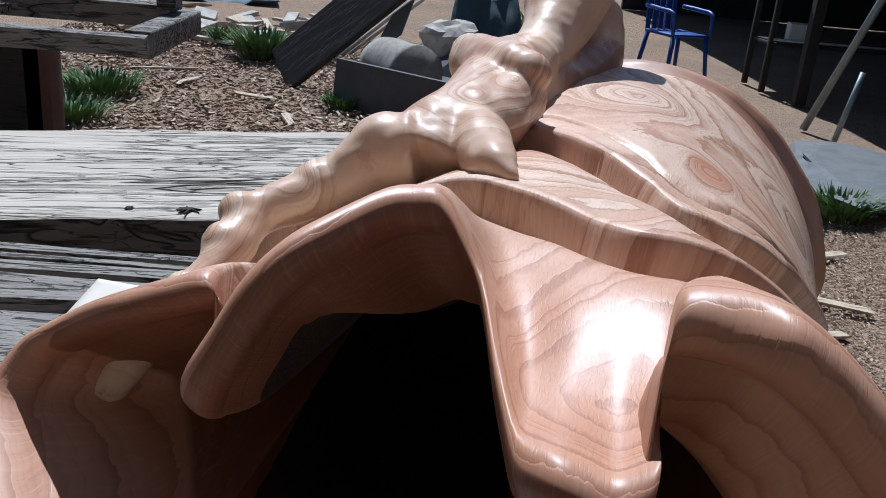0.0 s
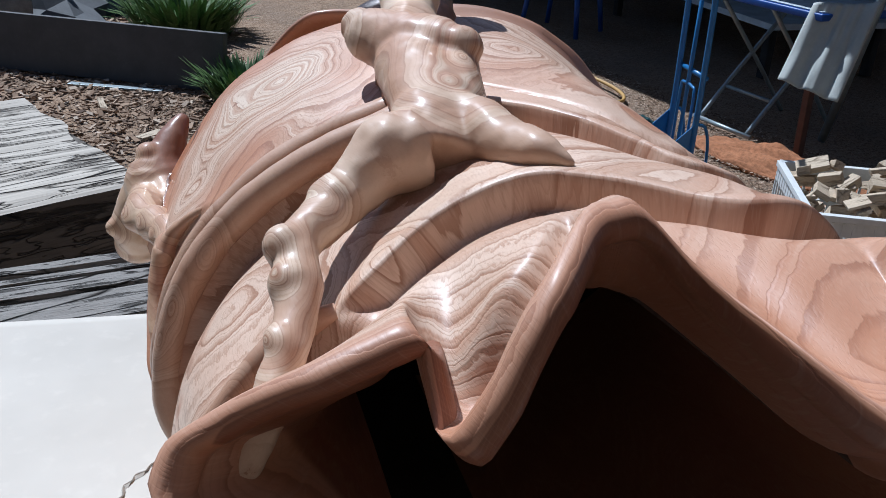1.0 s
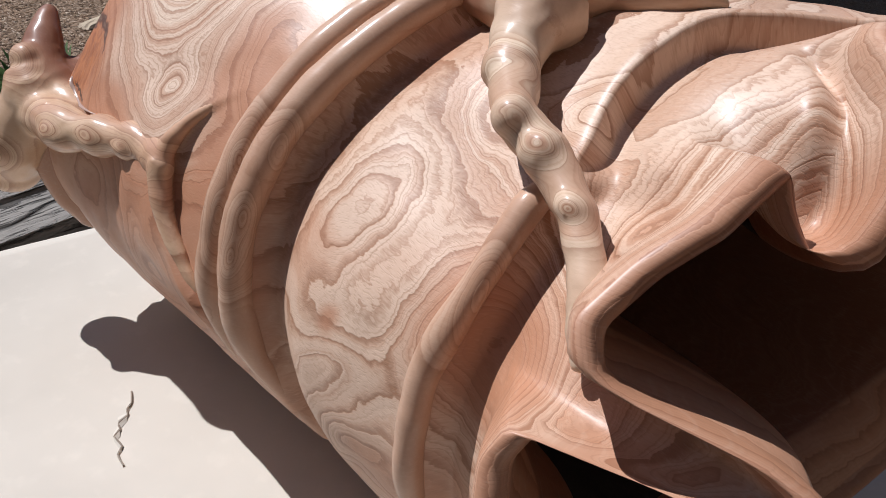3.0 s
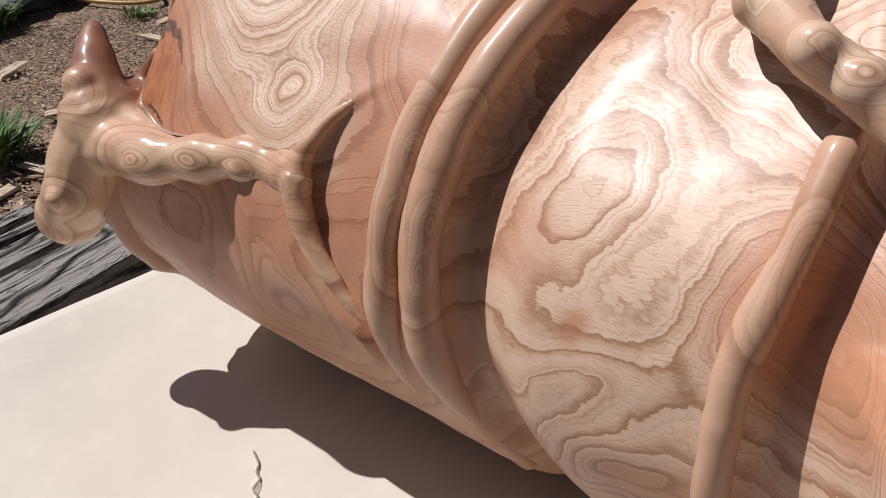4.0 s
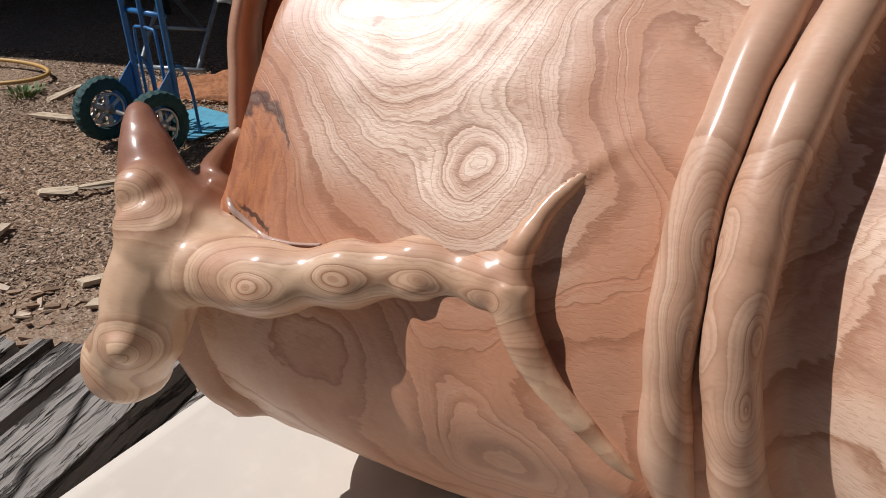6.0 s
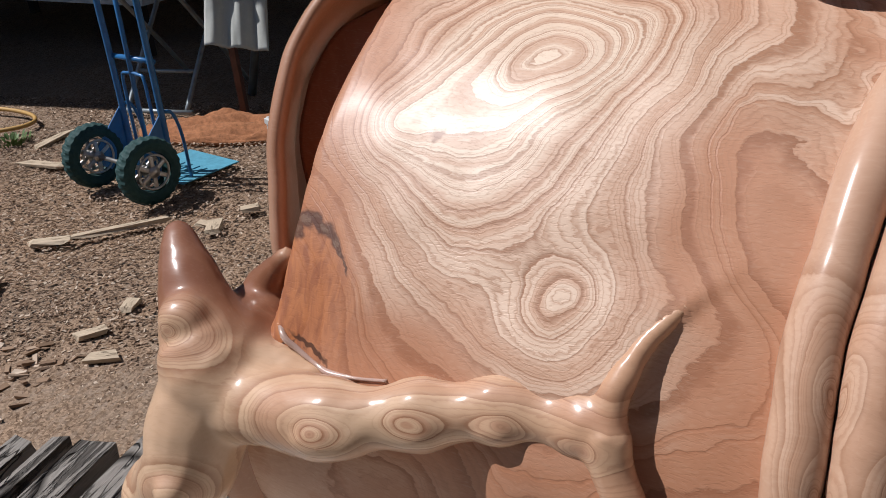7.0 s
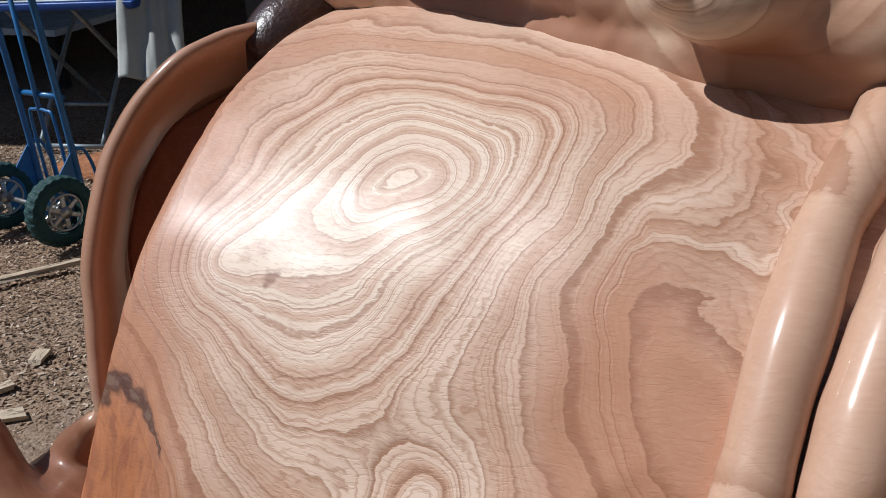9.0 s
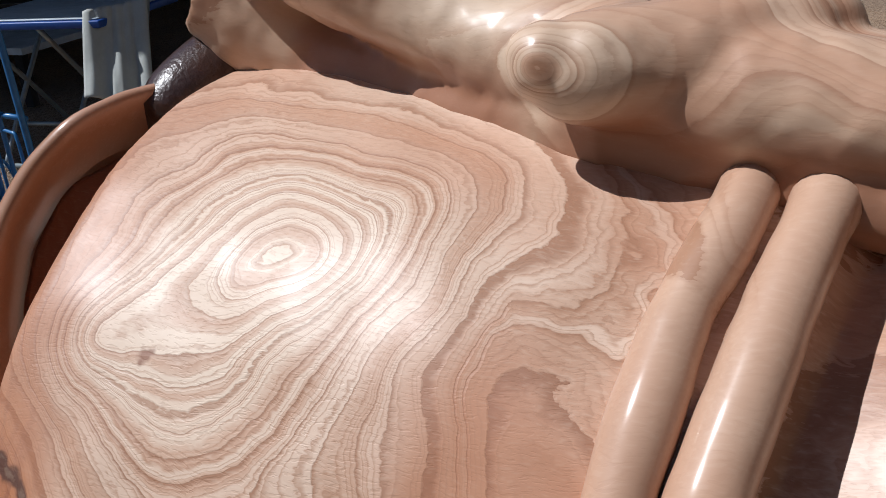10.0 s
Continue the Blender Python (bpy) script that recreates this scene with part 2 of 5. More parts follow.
        crumb = w.math("MULTIPLY", w.ramp(burnt, [(0.6, 0.0), (0.8, 1.0)]), w.ramp(w.noise(260.0, 2.0, 0.6), [(0.45, 0.0), (0.58, 1.0)]))
        col = w.mix(w.math("MULTIPLY", w.ramp(burnt, [(0.12, 0.0), (0.65, 1.0)], "EASE"), 0.86), col, w.mix(crumb, (0.070, 0.030, 0.021), (0.15, 0.098, 0.070)))
        hair = w.math("MAXIMUM", swell(0.836, 0.318, 0.015, 0.0011, -22, 1, ragged), swell(0.851, 0.318, 0.006, 0.0011, 25, 1, ragged))
        col = w.mix(w.math("MULTIPLY", w.ramp(hair, [(0.25, 0.0), (0.6, 1.0)]), 0.85), col, (0.05, 0.022, 0.014))
        pit = swell(0.788, 0.213, 0.0038, 0.0028, 30, 1, ragged)
        col = w.mix(w.math("MULTIPLY", w.ramp(pit, [(0.25, 0.0), (0.7, 1.0)]), 0.8), col, (0.24, 0.105, 0.060))
    tool = w.noise(26.0, 2.0, 0.5, 0.2, shift)
    h = w.math("ADD", w.math("MULTIPLY", tool, 0.30), w.math("ADD", w.math("MULTIPLY", line, -0.16 if log else -0.05), w.math("MULTIPLY", speck, -0.08 if log else -0.02)))
    h = w.math("ADD", h, w.math("MULTIPLY", w.noise(90.0, 2.0, 0.5, 0.0, shift), 0.10))
    rough = w.ramp(w.noise(55.0, 4.0, 0.65, 0.0, shift), [(0.3, 0.42), (0.7, 0.60)])
    return w.done(col, rough, 0.0, w.bump(h, 0.25, 0.004), coat=varnish, coat_rough=gloss, spec=0.30)


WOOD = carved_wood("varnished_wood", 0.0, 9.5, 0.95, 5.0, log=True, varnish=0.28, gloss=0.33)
# the top form's wood turns red-brown towards its base
WOOD_PALE = carved_wood("pale_varnished_wood", 4.3, 6.5, 0.9, 8.0, strong=0.62, pale_a=(0.60, 0.435, 0.295), pale_b=(0.74, 0.580, 0.430), fine=0.35, varnish=0.35,
                        eyes=((-0.012, 0.661, 1.272, 0.026), (0.036, 0.568, 1.287), (0.026, 0.550, 1.273), (0.000, 0.519, 1.269), (-0.119, 0.459, 1.213, 0.009), (-0.123, 0.439, 1.205, 0.009), (-0.137, 0.412, 1.190, 0.008), (-0.090, 0.483, 1.220, 0.010)),
                        eye_size=0.019, eye_rise=0.85, deep=0.4, reddened=(((0.058, 0.690, 1.224), 0.054), ((0.086, 0.740, 1.236), 0.058), ((0.018, 0.625, 1.222), 0.050), ((0.000, 0.570, 1.216), 0.046)))
WOOD_BRANCH = carved_wood("branch_varnished_wood", 4.3, 7.0, 0.9, 11.0, strong=1.0, pale_a=(0.52, 0.315, 0.180), pale_b=(0.68, 0.475, 0.310), eye_size=0.010, eye_along=(1.0, 0.6, 1.0), eye_rise=0.8, varnish=0.6, gloss=0.17, fine=0.4,
                          eyes=((-0.142, 0.816, 1.091), (-0.136, 0.777, 1.097), (-0.130, 0.745, 1.101), (-0.135, 0.708, 1.099), (-0.150, 0.890, 1.046), (-0.132, 0.925, 1.015), (-0.119, 0.897, 1.114)), deep=0.8, reddened=(((-0.062, 0.912, 1.126), 0.056), ((-0.066, 0.888, 1.096), 0.052)))
WOOD_BAND = carved_wood("band_varnished_wood", 2.2, 7.0, 0.8, 12.0, strong=0.7, pale_a=(0.42, 0.225, 0.137), pale_b=(0.59, 0.375, 0.255), fine=0.4,
                        eyes=((-0.145, 0.611, 1.107), (-0.153, 0.612, 1.080), (-0.121, 0.605, 1.147), (-0.145, 0.634, 1.098), (-0.127, 0.631, 1.133), (-0.154, 0.440, 1.141)), eye_size=0.008, eye_along=(1.0, 1.3, 0.5), eye_rise=0.8, varnish=0.5, gloss=0.18)
WOOD_RIM = carved_wood("rim_varnished_wood", 6.1, 5.0, 0.9, 5.2, strong=0.6, pale_a=(0.31, 0.135, 0.078), pale_b=(0.46, 0.245, 0.155), varnish=0.5, gloss=0.18, fine=0.4)


def weathered(name, tone, dark, along=(0.05, 1.0, 1.0), gloss=0.85, cracks=0.75, splits=0.0, close=1.0):
    """Grey, sun-bleached timber; the grain runs along the axis with the small scale."""
    w = Mat(name)
    g = w.noise(38.0 * close, 5.0, 0.65, 0.4, w.map(scale=along))
    f = w.noise(150.0 * close, 3.0, 0.6, 0.2, w.map(scale=along))
    big = w.noise(3.5, 3.0, 0.6)
    crack = w.ramp(g, [(0.39, 1.0), (0.45, 0.0)])
    col = w.mix(w.ramp(f, [(0.3, 0.0), (0.7, 1.0)]), tuple(c * 0.66 for c in tone), tone)
    col = w.mix(w.math("MULTIPLY", big, 0.45), col, tuple(c * 0.55 for c in tone))
    col = w.mix(w.math("MULTIPLY", crack, cracks), col, dark)
    h = w.math("SUBTRACT", w.math("MULTIPLY", f, 0.35), crack)
    if splits > 0:
        for size, wide, seed in ((7.0, 0.010, 3.0), (13.0, 0.009, 9.0), (26.0, 0.012, 5.0)):
            n = w.noise(size, 3.0, 0.6, 0.3, w.map(scale=(along[0] * 2.2, along[1], along[2]), loc=(seed, seed, 0)))
            here = w.ramp(w.noise(2.2, 2.0, 0.5, 0.0, w.map(loc=(seed, 0, seed))), [(0.42, 0.0), (0.52, 1.0)])
            s = w.math("MULTIPLY", w.ramp(w.math("ABSOLUTE", w.math("SUBTRACT", n, 0.5)), [(0.0, 1.0), (wide, 0.0)]), here)
            col = w.mix(w.math("MULTIPLY", s, splits), col, dark)
            h = w.math("SUBTRACT", h, w.math("MULTIPLY", s, 1.5))
    return w.done(col, gloss, 0.0, w.bump(h, 0.9, 0.006), spec=0.25)


TIMBER = weathered("bleached_timber", (0.62, 0.555, 0.47), (0.06, 0.048, 0.038), cracks=0.35, splits=0.9)
DARK_SIDE = weathered("dark_side_timber", (0.16, 0.135, 0.11), (0.03, 0.025, 0.02), (0.12, 1.0, 1.0), cracks=0.9, splits=0.8)
# for two walls out of view that hold back sky light
SKY_BLOCK = weathered("sky_block_boards", (0.22, 0.18, 0.14), (0.06, 0.045, 0.035), (0.1, 1.0, 1.0))
DECKWOOD = weathered("grey_deck_timber", (0.31, 0.285, 0.255), (0.020, 0.016, 0.013), (0.10, 1.0, 1.0), cracks=0.75, splits=0.95, close=3.0)
OFFCUT = weathered("pale_offcut_wood", (0.62, 0.50, 0.36), (0.30, 0.20, 0.12), (0.2, 1.0, 1.0), 0.7, 0.3)
DARKPLANK = weathered("dark_stained_board", (0.050, 0.046, 0.044), (0.02, 0.018, 0.016), (0.1, 1.0, 1.0))


def plain(name, color, rough, metal=0.0, vary=0.25, scale=14.0, bumps=0.15, coat=0.0):
    """A surface of one paint or stuff with grain, dirt and fine relief."""
    w = Mat(name)
    a = w.noise(scale, 4.0, 0.6)
    b = w.noise(scale * 9, 3.0, 0.6)
    col = w.mix(w.ramp(a, [(0.3, 0.0), (0.75, 1.0)]), color, tuple(c * (1 - vary) for c in color))
    col = w.mix(w.math("MULTIPLY", w.ramp(b, [(0.55, 0.0), (0.8, 1.0)]), vary), col, tuple(min(1, c * 1.4 + 0.02) for c in color))
    r = w.ramp(a, [(0.2, max(0.05, rough - 0.08)), (0.8, min(1.0, rough + 0.12))])
    return w.done(col, r, metal, w.bump(b, bumps, 0.002), coat=coat)


# near-black colour that stands in for shade deep in the hollow
HOLLOW_SHADE = plain("shaded_hollow_wood", (0.030, 0.016, 0.011), 0.9, vary=0.4, scale=30.0, bumps=0.5)
KNOT_DARK = plain("dark_glossy_knot", (0.060, 0.030, 0.023), 0.3, vary=0.4, scale=40.0, bumps=0.3, coat=0.4)
# varnish given a pale colour for the white highlight along it
VARNISH_GLINT = plain("dried_varnish_glint", (0.48, 0.33, 0.27), 0.14, vary=0.3, scale=60.0, bumps=0.1, coat=0.8)
CARD_CORE = plain("dark_torn_fibre", (0.29, 0.235, 0.185), 0.95)
CARD = plain("cardboard_sheet", (0.60, 0.545, 0.47), 0.85, vary=0.16, scale=4.5, bumps=0.12)
BLUE = plain("blue_paint", (0.024, 0.160, 0.400), 0.38, vary=0.3, scale=20.0, coat=0.2)
BLUE_PLATE = plain("faded_blue_paint", (0.10, 0.36, 0.50), 0.55, vary=0.35, scale=25.0)
TEAL_RUBBER = plain("dark_green_rubber", (0.012, 0.060, 0.060), 0.75, vary=0.3, scale=40.0)
STEEL = plain("dull_steel", (0.55, 0.54, 0.52), 0.38, metal=0.9, vary=0.3, scale=60.0)
GREYBOARD = plain("grey_painted_board", (0.082, 0.080, 0.079), 0.7, vary=0.25, scale=6.0)
CLOTH = plain("grey_green_canvas", (0.47, 0.49, 0.46), 0.9, vary=0.2, scale=9.0, bumps=0.3)
CHAIR_BLUE = plain("blue_plastic", (0.012, 0.065, 0.30), 0.42, vary=0.2, scale=15.0)
TABLE_TOP = plain("grey_table_sheet", (0.56, 0.63, 0.67), 0.35, vary=0.3, scale=8.0)
TUBE = plain("grey_metal_tube", (0.30, 0.35, 0.37), 0.4, metal=0.5, vary=0.25, scale=30.0)
CRATE = plain("white_plastic_crate", (0.66, 0.67, 0.66), 0.5, vary=0.15, scale=20.0)
TEAL_CRATE = plain("teal_plastic_crate", (0.10, 0.33, 0.33), 0.5, vary=0.2, scale=20.0)
STONE = plain("pale_broken_stone", (0.52, 0.48, 0.43), 0.9, vary=0.4, scale=12.0, bumps=0.8)
SLATE = plain("grey_slab", (0.125, 0.13, 0.135), 0.75, vary=0.3, scale=7.0, bumps=0.5)
HOSE = plain("yellow_rubber_hose", (0.50, 0.30, 0.09), 0.5, vary=0.2)
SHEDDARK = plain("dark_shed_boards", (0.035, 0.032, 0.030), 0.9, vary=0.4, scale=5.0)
TARP = plain("blue_grey_tarpaulin", (0.075, 0.115, 0.135), 0.8, vary=0.4, scale=6.0, bumps=0.5)
SAWDUST = plain("orange_sawdust", (0.40, 0.165, 0.070), 0.95, vary=0.55, scale=45.0, bumps=1.0)
REDWOOD = plain("red_brown_board", (0.11, 0.052, 0.036), 0.7, vary=0.3)
PIPE = plain("pale_plastic_pipe", (0.62, 0.62, 0.60), 0.45, vary=0.15)
LEAF = plain("green_leaf", (0.110, 0.195, 0.048), 0.6, vary=0.5, scale=30.0)
BARK_DARK = plain("dark_bark", (0.07, 0.05, 0.038), 0.9, vary=0.4, scale=90.0, bumps=0.6)
BARK = plain("pale_log_bark", (0.36, 0.33, 0.29), 0.9, vary=0.4, scale=18.0, bumps=0.9)


def ground_mat():
    w = Mat("bark_mulch_soil")
    v = w.voronoi(150.0, w.map(scale=(1.0, 1.0, 1.0)), "Color")
    v2 = w.voronoi(55.0, w.map(scale=(0.6, 1.4, 1.0), rot=(0, 0, 0.6)), "Color")
    big = w.noise(1.1, 4.0, 0.6)
    col = w.mix(w.ramp(v, [(0.2, 0.0), (0.85, 1.0)]), (0.145, 0.086, 0.050), (0.43, 0.300, 0.200))
    col = w.mix(w.math("MULTIPLY", w.ramp(v2, [(0.45, 0.0), (0.9, 1.0)]), 0.55), col, (0.42, 0.325, 0.245))
    col = w.mix(w.math("MULTIPLY", w.ramp(big, [(0.4, 0.0), (0.7, 1.0)]), 0.5), col, (0.16, 0.13, 0.105))
    h = w.math("ADD", w.math("MULTIPLY", v, 0.6), w.noise(40.0, 4.0, 0.7))
    return w.done(col, 0.95, 0.0, w.bump(h, 1.0, 0.012), spec=0.2)


GROUND = ground_mat()


def chip_mat():
    w = Mat("bark_chips")
    n = w.t.nodes.new("ShaderNodeNewGeometry").outputs["Random Per Island"]
    col = w.ramp(n, [(0.0, (0.085, 0.052, 0.034)), (0.35, (0.25, 0.160, 0.100)), (0.75, (0.43, 0.300, 0.205)), (1.0, (0.68, 0.56, 0.44))])
    col = w.mix(w.math("MULTIPLY", w.noise(90.0, 3.0, 0.6), 0.4), col, (0.12, 0.09, 0.07))
    return w.done(col, 0.9, 0.0, w.bump(w.noise(200.0), 0.4, 0.002), spec=0.25)


CHIP = chip_mat()

# ---- building helpers ----
rng = random.Random(7)


def mesh_of(name, bm, material, smooth=True):
    bmesh.ops.recalc_face_normals(bm, faces=bm.faces)
    me = bpy.data.meshes.new(name)
    bm.to_mesh(me)
    bm.free()
    me.materials.append(material)
    for p in me.polygons:
        p.use_smooth = smooth
    return me


def thing(name, label, category, loc=(0, 0, 0), rz=0.0, group="", kind=""):
    """An Empty at a thing's base; its parts are built round the origin."""
    ob = new(name)
    ob.matrix_basis = pose(*loc, 0, 0, rz)
    return tagged(ob, label, category, group, kind)


def part(name, bm, material, parent, label="", smooth=True, world=False):
    """One mesh under a thing or a part; world: its places are in the world's metres."""
    ob = new(name, mesh_of(name, bm, material, smooth))
    ob.parent = parent
    if world and parent.data is None:
        ob.matrix_parent_inverse = parent.matrix_basis.inverted()
    return tagged(ob, label)


def solid(name, bm, material, label, category, loc=(0, 0, 0), rot=(0, 0, 0), group="", kind="", smooth=False):
    """A thing that is one mesh."""
    ob = new(name, mesh_of(name, bm, material, smooth))
    ob.matrix_basis = pose(*loc, *rot)
    return tagged(ob, label, category, group, kind)


def bevelled(bm, width, segs=2):
    if width > 0:
        bmesh.ops.bevel(bm, geom=bm.edges[:], offset=width, segments=segs, affect="EDGES", profile=0.6)


def box(size, centre=(0, 0, 0), bevel=0.0, bm=None, m=None):
    one = bmesh.new()
    bmesh.ops.create_cube(one, size=1.0)
    bmesh.ops.scale(one, vec=size, verts=one.verts)
    bevelled(one, bevel)
    bmesh.ops.translate(one, vec=centre, verts=one.verts)
    if m is not None:
        bmesh.ops.transform(one, matrix=m, verts=one.verts)
    if bm is None:
        return one
    return join(bm, one)


def join(bm, other):
    me = bpy.data.meshes.new("tmp")
    other.to_mesh(me)
    other.free()
    bm.from_mesh(me)
    bpy.data.meshes.remove(me)
    return bm


def smooth_path(points, n):
    """Points (x, y, z, r) on a Catmull-Rom curve."""
    p = np.array(points, float)
    p = np.vstack([2 * p[0] - p[1], p, 2 * p[-1] - p[-2]])
    out = []
    for i in range(1, len(p) - 2):
        for k in range(n):
            t = k / n
            a, b, c, d = p[i - 1:i + 3]
            out.append(0.5 * (2 * b + (c - a) * t + (2 * a - 5 * b + 4 * c - d) * t * t + (3 * b - a - 3 * c + d) * t ** 3))
    out.append(p[-2])
    out = np.array(out)
    out[:, 3] = np.maximum(out[:, 3], 0.0008)
    return out


def tube(points, n=6, segs=12, bm=None, caps=True, straight=False):
    """A round bar along points (x, y, z, radius)."""
    bm = bm or bmesh.new()
    path = np.array(points, float) if straight else smooth_path(points, n)
    rings, side = [], None
    for i, (x, y, z, r) in enumerate(path):
        a, b = path[max(0, i - 1)][:3], path[min(len(path) - 1, i + 1)][:3]
        d = Vector(b - a).normalized()
        if side is None:
            side = d.orthogonal().normalized()
        side = (side - d * side.dot(d)).normalized()
        up = d.cross(side)
        rings.append([bm.verts.new(Vector((x, y, z)) + (side * math.cos(q) + up * math.sin(q)) * r)
                      for q in (2 * math.pi * k / segs for k in range(segs))])
    for a, b in zip(rings, rings[1:]):
        for k in range(segs):
            bm.faces.new((a[k], a[(k + 1) % segs], b[(k + 1) % segs], b[k]))
    if caps:
        bm.faces.new(rings[0][::-1])
        bm.faces.new(rings[-1])
    return bm


def ball(centre, r, bm, sub=3):
    bmesh.ops.create_icosphere(bm, subdivisions=sub, radius=1.0, matrix=Matrix.Translation(centre) @ Matrix.Diagonal((*((r,) * 3 if isinstance(r, float) else r), 1)))
    return bm


chisel = bpy.data.textures.new("chisel_marks", "CLOUDS")
chisel.noise_scale, chisel.noise_depth = 0.026, 2


def blended(ob, voxel=0.003, rounds=10, marks=0.0):
    """Melts the overlapping forms of a carved piece into one skin."""
    m = ob.modifiers.new("melt", "REMESH")
    m.mode, m.voxel_size, m.use_smooth_shade = "VOXEL", voxel, True
    s = ob.modifiers.new("ease", "SMOOTH")
    s.factor, s.iterations = 0.5, rounds
    if marks > 0:
        d = ob.modifiers.new("chisel", "DISPLACE")
        d.texture, d.strength, d.mid_level, d.texture_coords = chisel, marks, 0.5, "LOCAL"
    return ob


def knots(pairs, soft=0.0):
    """A function through (x, value) pairs."""
    xs, vs = zip(*sorted(pairs))
    if soft <= 0:
        return lambda a: np.interp(a, xs, vs)
    lo, hi = xs[0], xs[-1]
    grid = np.linspace(lo, hi, 1440)
    val = np.interp(grid, xs, vs)
    k = max(1, int(soft / (hi - lo) * 1440))
    ker = np.hanning(2 * k + 3)
    val = np.convolve(np.pad(val, k + 1, mode="edge"), ker / ker.sum(), "valid")
    return lambda a: np.interp(a, grid, val)


# ---- ground ----
bm = bmesh.new()
N = 70
xs = [math.copysign(abs(u) ** 2.2, u) * 60 + 1 for u in np.linspace(-1, 1, N)]
ys = [math.copysign(abs(u) ** 2.2, u) * 60 + 4 for u in np.linspace(-1, 1, N)]
grid = [[bm.verts.new((x, y, 0.03 * (noise.noise(Vector((x * 0.5, y * 0.5, 0)))) - 0.012)) for x in xs] for y in ys]
for r0, r1 in zip(grid, grid[1:]):
    for k in range(N - 1):
        bm.faces.new((r0[k], r0[k + 1], r1[k + 1], r1[k]))
solid("ground", bm, GROUND, "brown bark mulch and gravelly soil strewn with wood chips", "ground", kind="structure", smooth=True)

# ---- the work bench: old sleepers under a cardboard sheet ----
TOP = 0.885


def timber_plank(x0, x1, y0, y1, z1, h, seed, ends=0.02, cuts=26, rows=7, wear=0.006):
    """A sawn timber with worn, waney edges; the grain runs along x."""
    b = bmesh.new()
    rings = []
    for i in range(cuts + 1):
        t = i / cuts
        x = x0 + (x1 - x0) * t
        ring = []
        prof = [(y0 + (y1 - y0) * k / rows, z1) for k in range(rows + 1)] + [(y1 - (y1 - y0) * k / rows, z1 - h) for k in range(rows + 1)]
        for k, (y, z) in enumerate(prof):
            n = noise.noise(Vector((x * 3.0 + seed, y * 16, z * 16)))
            n2 = noise.noise(Vector((x * 0.9 + seed * 2, y * 45, z * 5)))
            edge = min(0.010, 0.10 * (y1 - y0)) if k in (0, rows, rows + 1, len(prof) - 1) else 0.0
            dy = min(wear, 0.06 * (y1 - y0)) * n * 1.4 + (edge if y == y0 else -edge if y == y1 else 0)
            dz = min(wear, 0.06 * (y1 - y0)) * (0.6 * n + 0.7 * n2) - (edge * 0.7 if z == z1 else 0)
            dx = ends * noise.noise(Vector((seed, y * 9, z * 9))) if i in (0, cuts) else 0.0
            ring.append(b.verts.new((x + dx, y + dy, z + dz)))
        rings.append(ring)
    m = len(rings[0])
    for a, c in zip(rings, rings[1:]):
        for k in range(m):
            b.faces.new((a[k], a[(k + 1) % m], c[(k + 1) % m], c[k]))
    b.faces.new(rings[0])
    b.faces.new(rings[-1][::-1])
    return b


bench = thing("work_bench", "low bench of weathered grey sleepers on squat posts", "bench", (-0.6, 0.7, 0))
for y0, y1, x1, dz in ((0.10, 0.27, 0.52, 0.0), (0.28, 0.46, 0.55, 0.001), (0.47, 0.65, 0.55, 0.0), (0.66, 0.83, 0.50, 0.001), (0.84, 1.014, 0.30, 0.0),
                             (1.024, 1.113, 0.072, -0.002), (1.119, 1.158, 0.060, -0.004), (1.167, 1.184, 0.064, -0.007), (1.190, 1.217, 0.055, -0.005)):
    part("plank", timber_plank(-2.3, x1, y0, y1, TOP - 0.006 + dz, 0.09, y0 * 31, cuts=44, rows=11, ends=0.03), DECKWOOD, bench, world=True, smooth=False)
for x, y in ((-2.1, 0.25), (-2.1, 1.0), (-0.9, 0.25), (-0.9, 1.0), (0.0, 0.25), (0.0, 0.95)):
    part("post", box((0.12, 0.12, 0.80), (x, y, 0.39), 0.008), DECKWOOD, bench, world=True)

# cardboard sheet, slightly waved, with a torn crease
def card_z(x, y):
    return TOP + 0.002 + 0.0022 * noise.noise(Vector((x * 5, y * 5, 3))) + 0.0012 * max(0, noise.noise(Vector((x * 2, y * 2, 9)))) + 0.0004 * noise.noise(Vector((x * 22, y * 22, 1)))


bm = bmesh.new()
x0, x1, NX, NY = -0.42, 0.34, 60, 70
rows = []
for j in range(NY + 1):
    row = []
    for i in range(NX + 1):
        u, v = i / NX, j / NY
        x = x0 + (x1 - x0) * u
        ya, yb = 0.16 - 0.05 * u, 1.055 - 0.235 * (x + 0.30)
        y = ya + (yb - ya) * v
        row.append(bm.verts.new((x, y, card_z(x, y))))
    rows.append(row)
for a, b in zip(rows, rows[1:]):
    for k in range(NX):
        bm.faces.new((a[k], a[k + 1], b[k + 1], b[k]))
card = solid("cardboard_sheet", bm, CARD, "flat sheet of pale tan cardboard laid on the bench, cracked", "cardboard", smooth=True)
card.modifiers.new("thick", "SOLIDIFY").thickness = 0.004

tear = [(-0.138, 0.752), (-0.146, 0.741), (-0.153, 0.737), (-0.157, 0.731), (-0.166, 0.729), (-0.170, 0.722), (-0.177, 0.719), (-0.179, 0.707), (-0.186, 0.702), (-0.190, 0.690)]
bm = bmesh.new()
rows = []
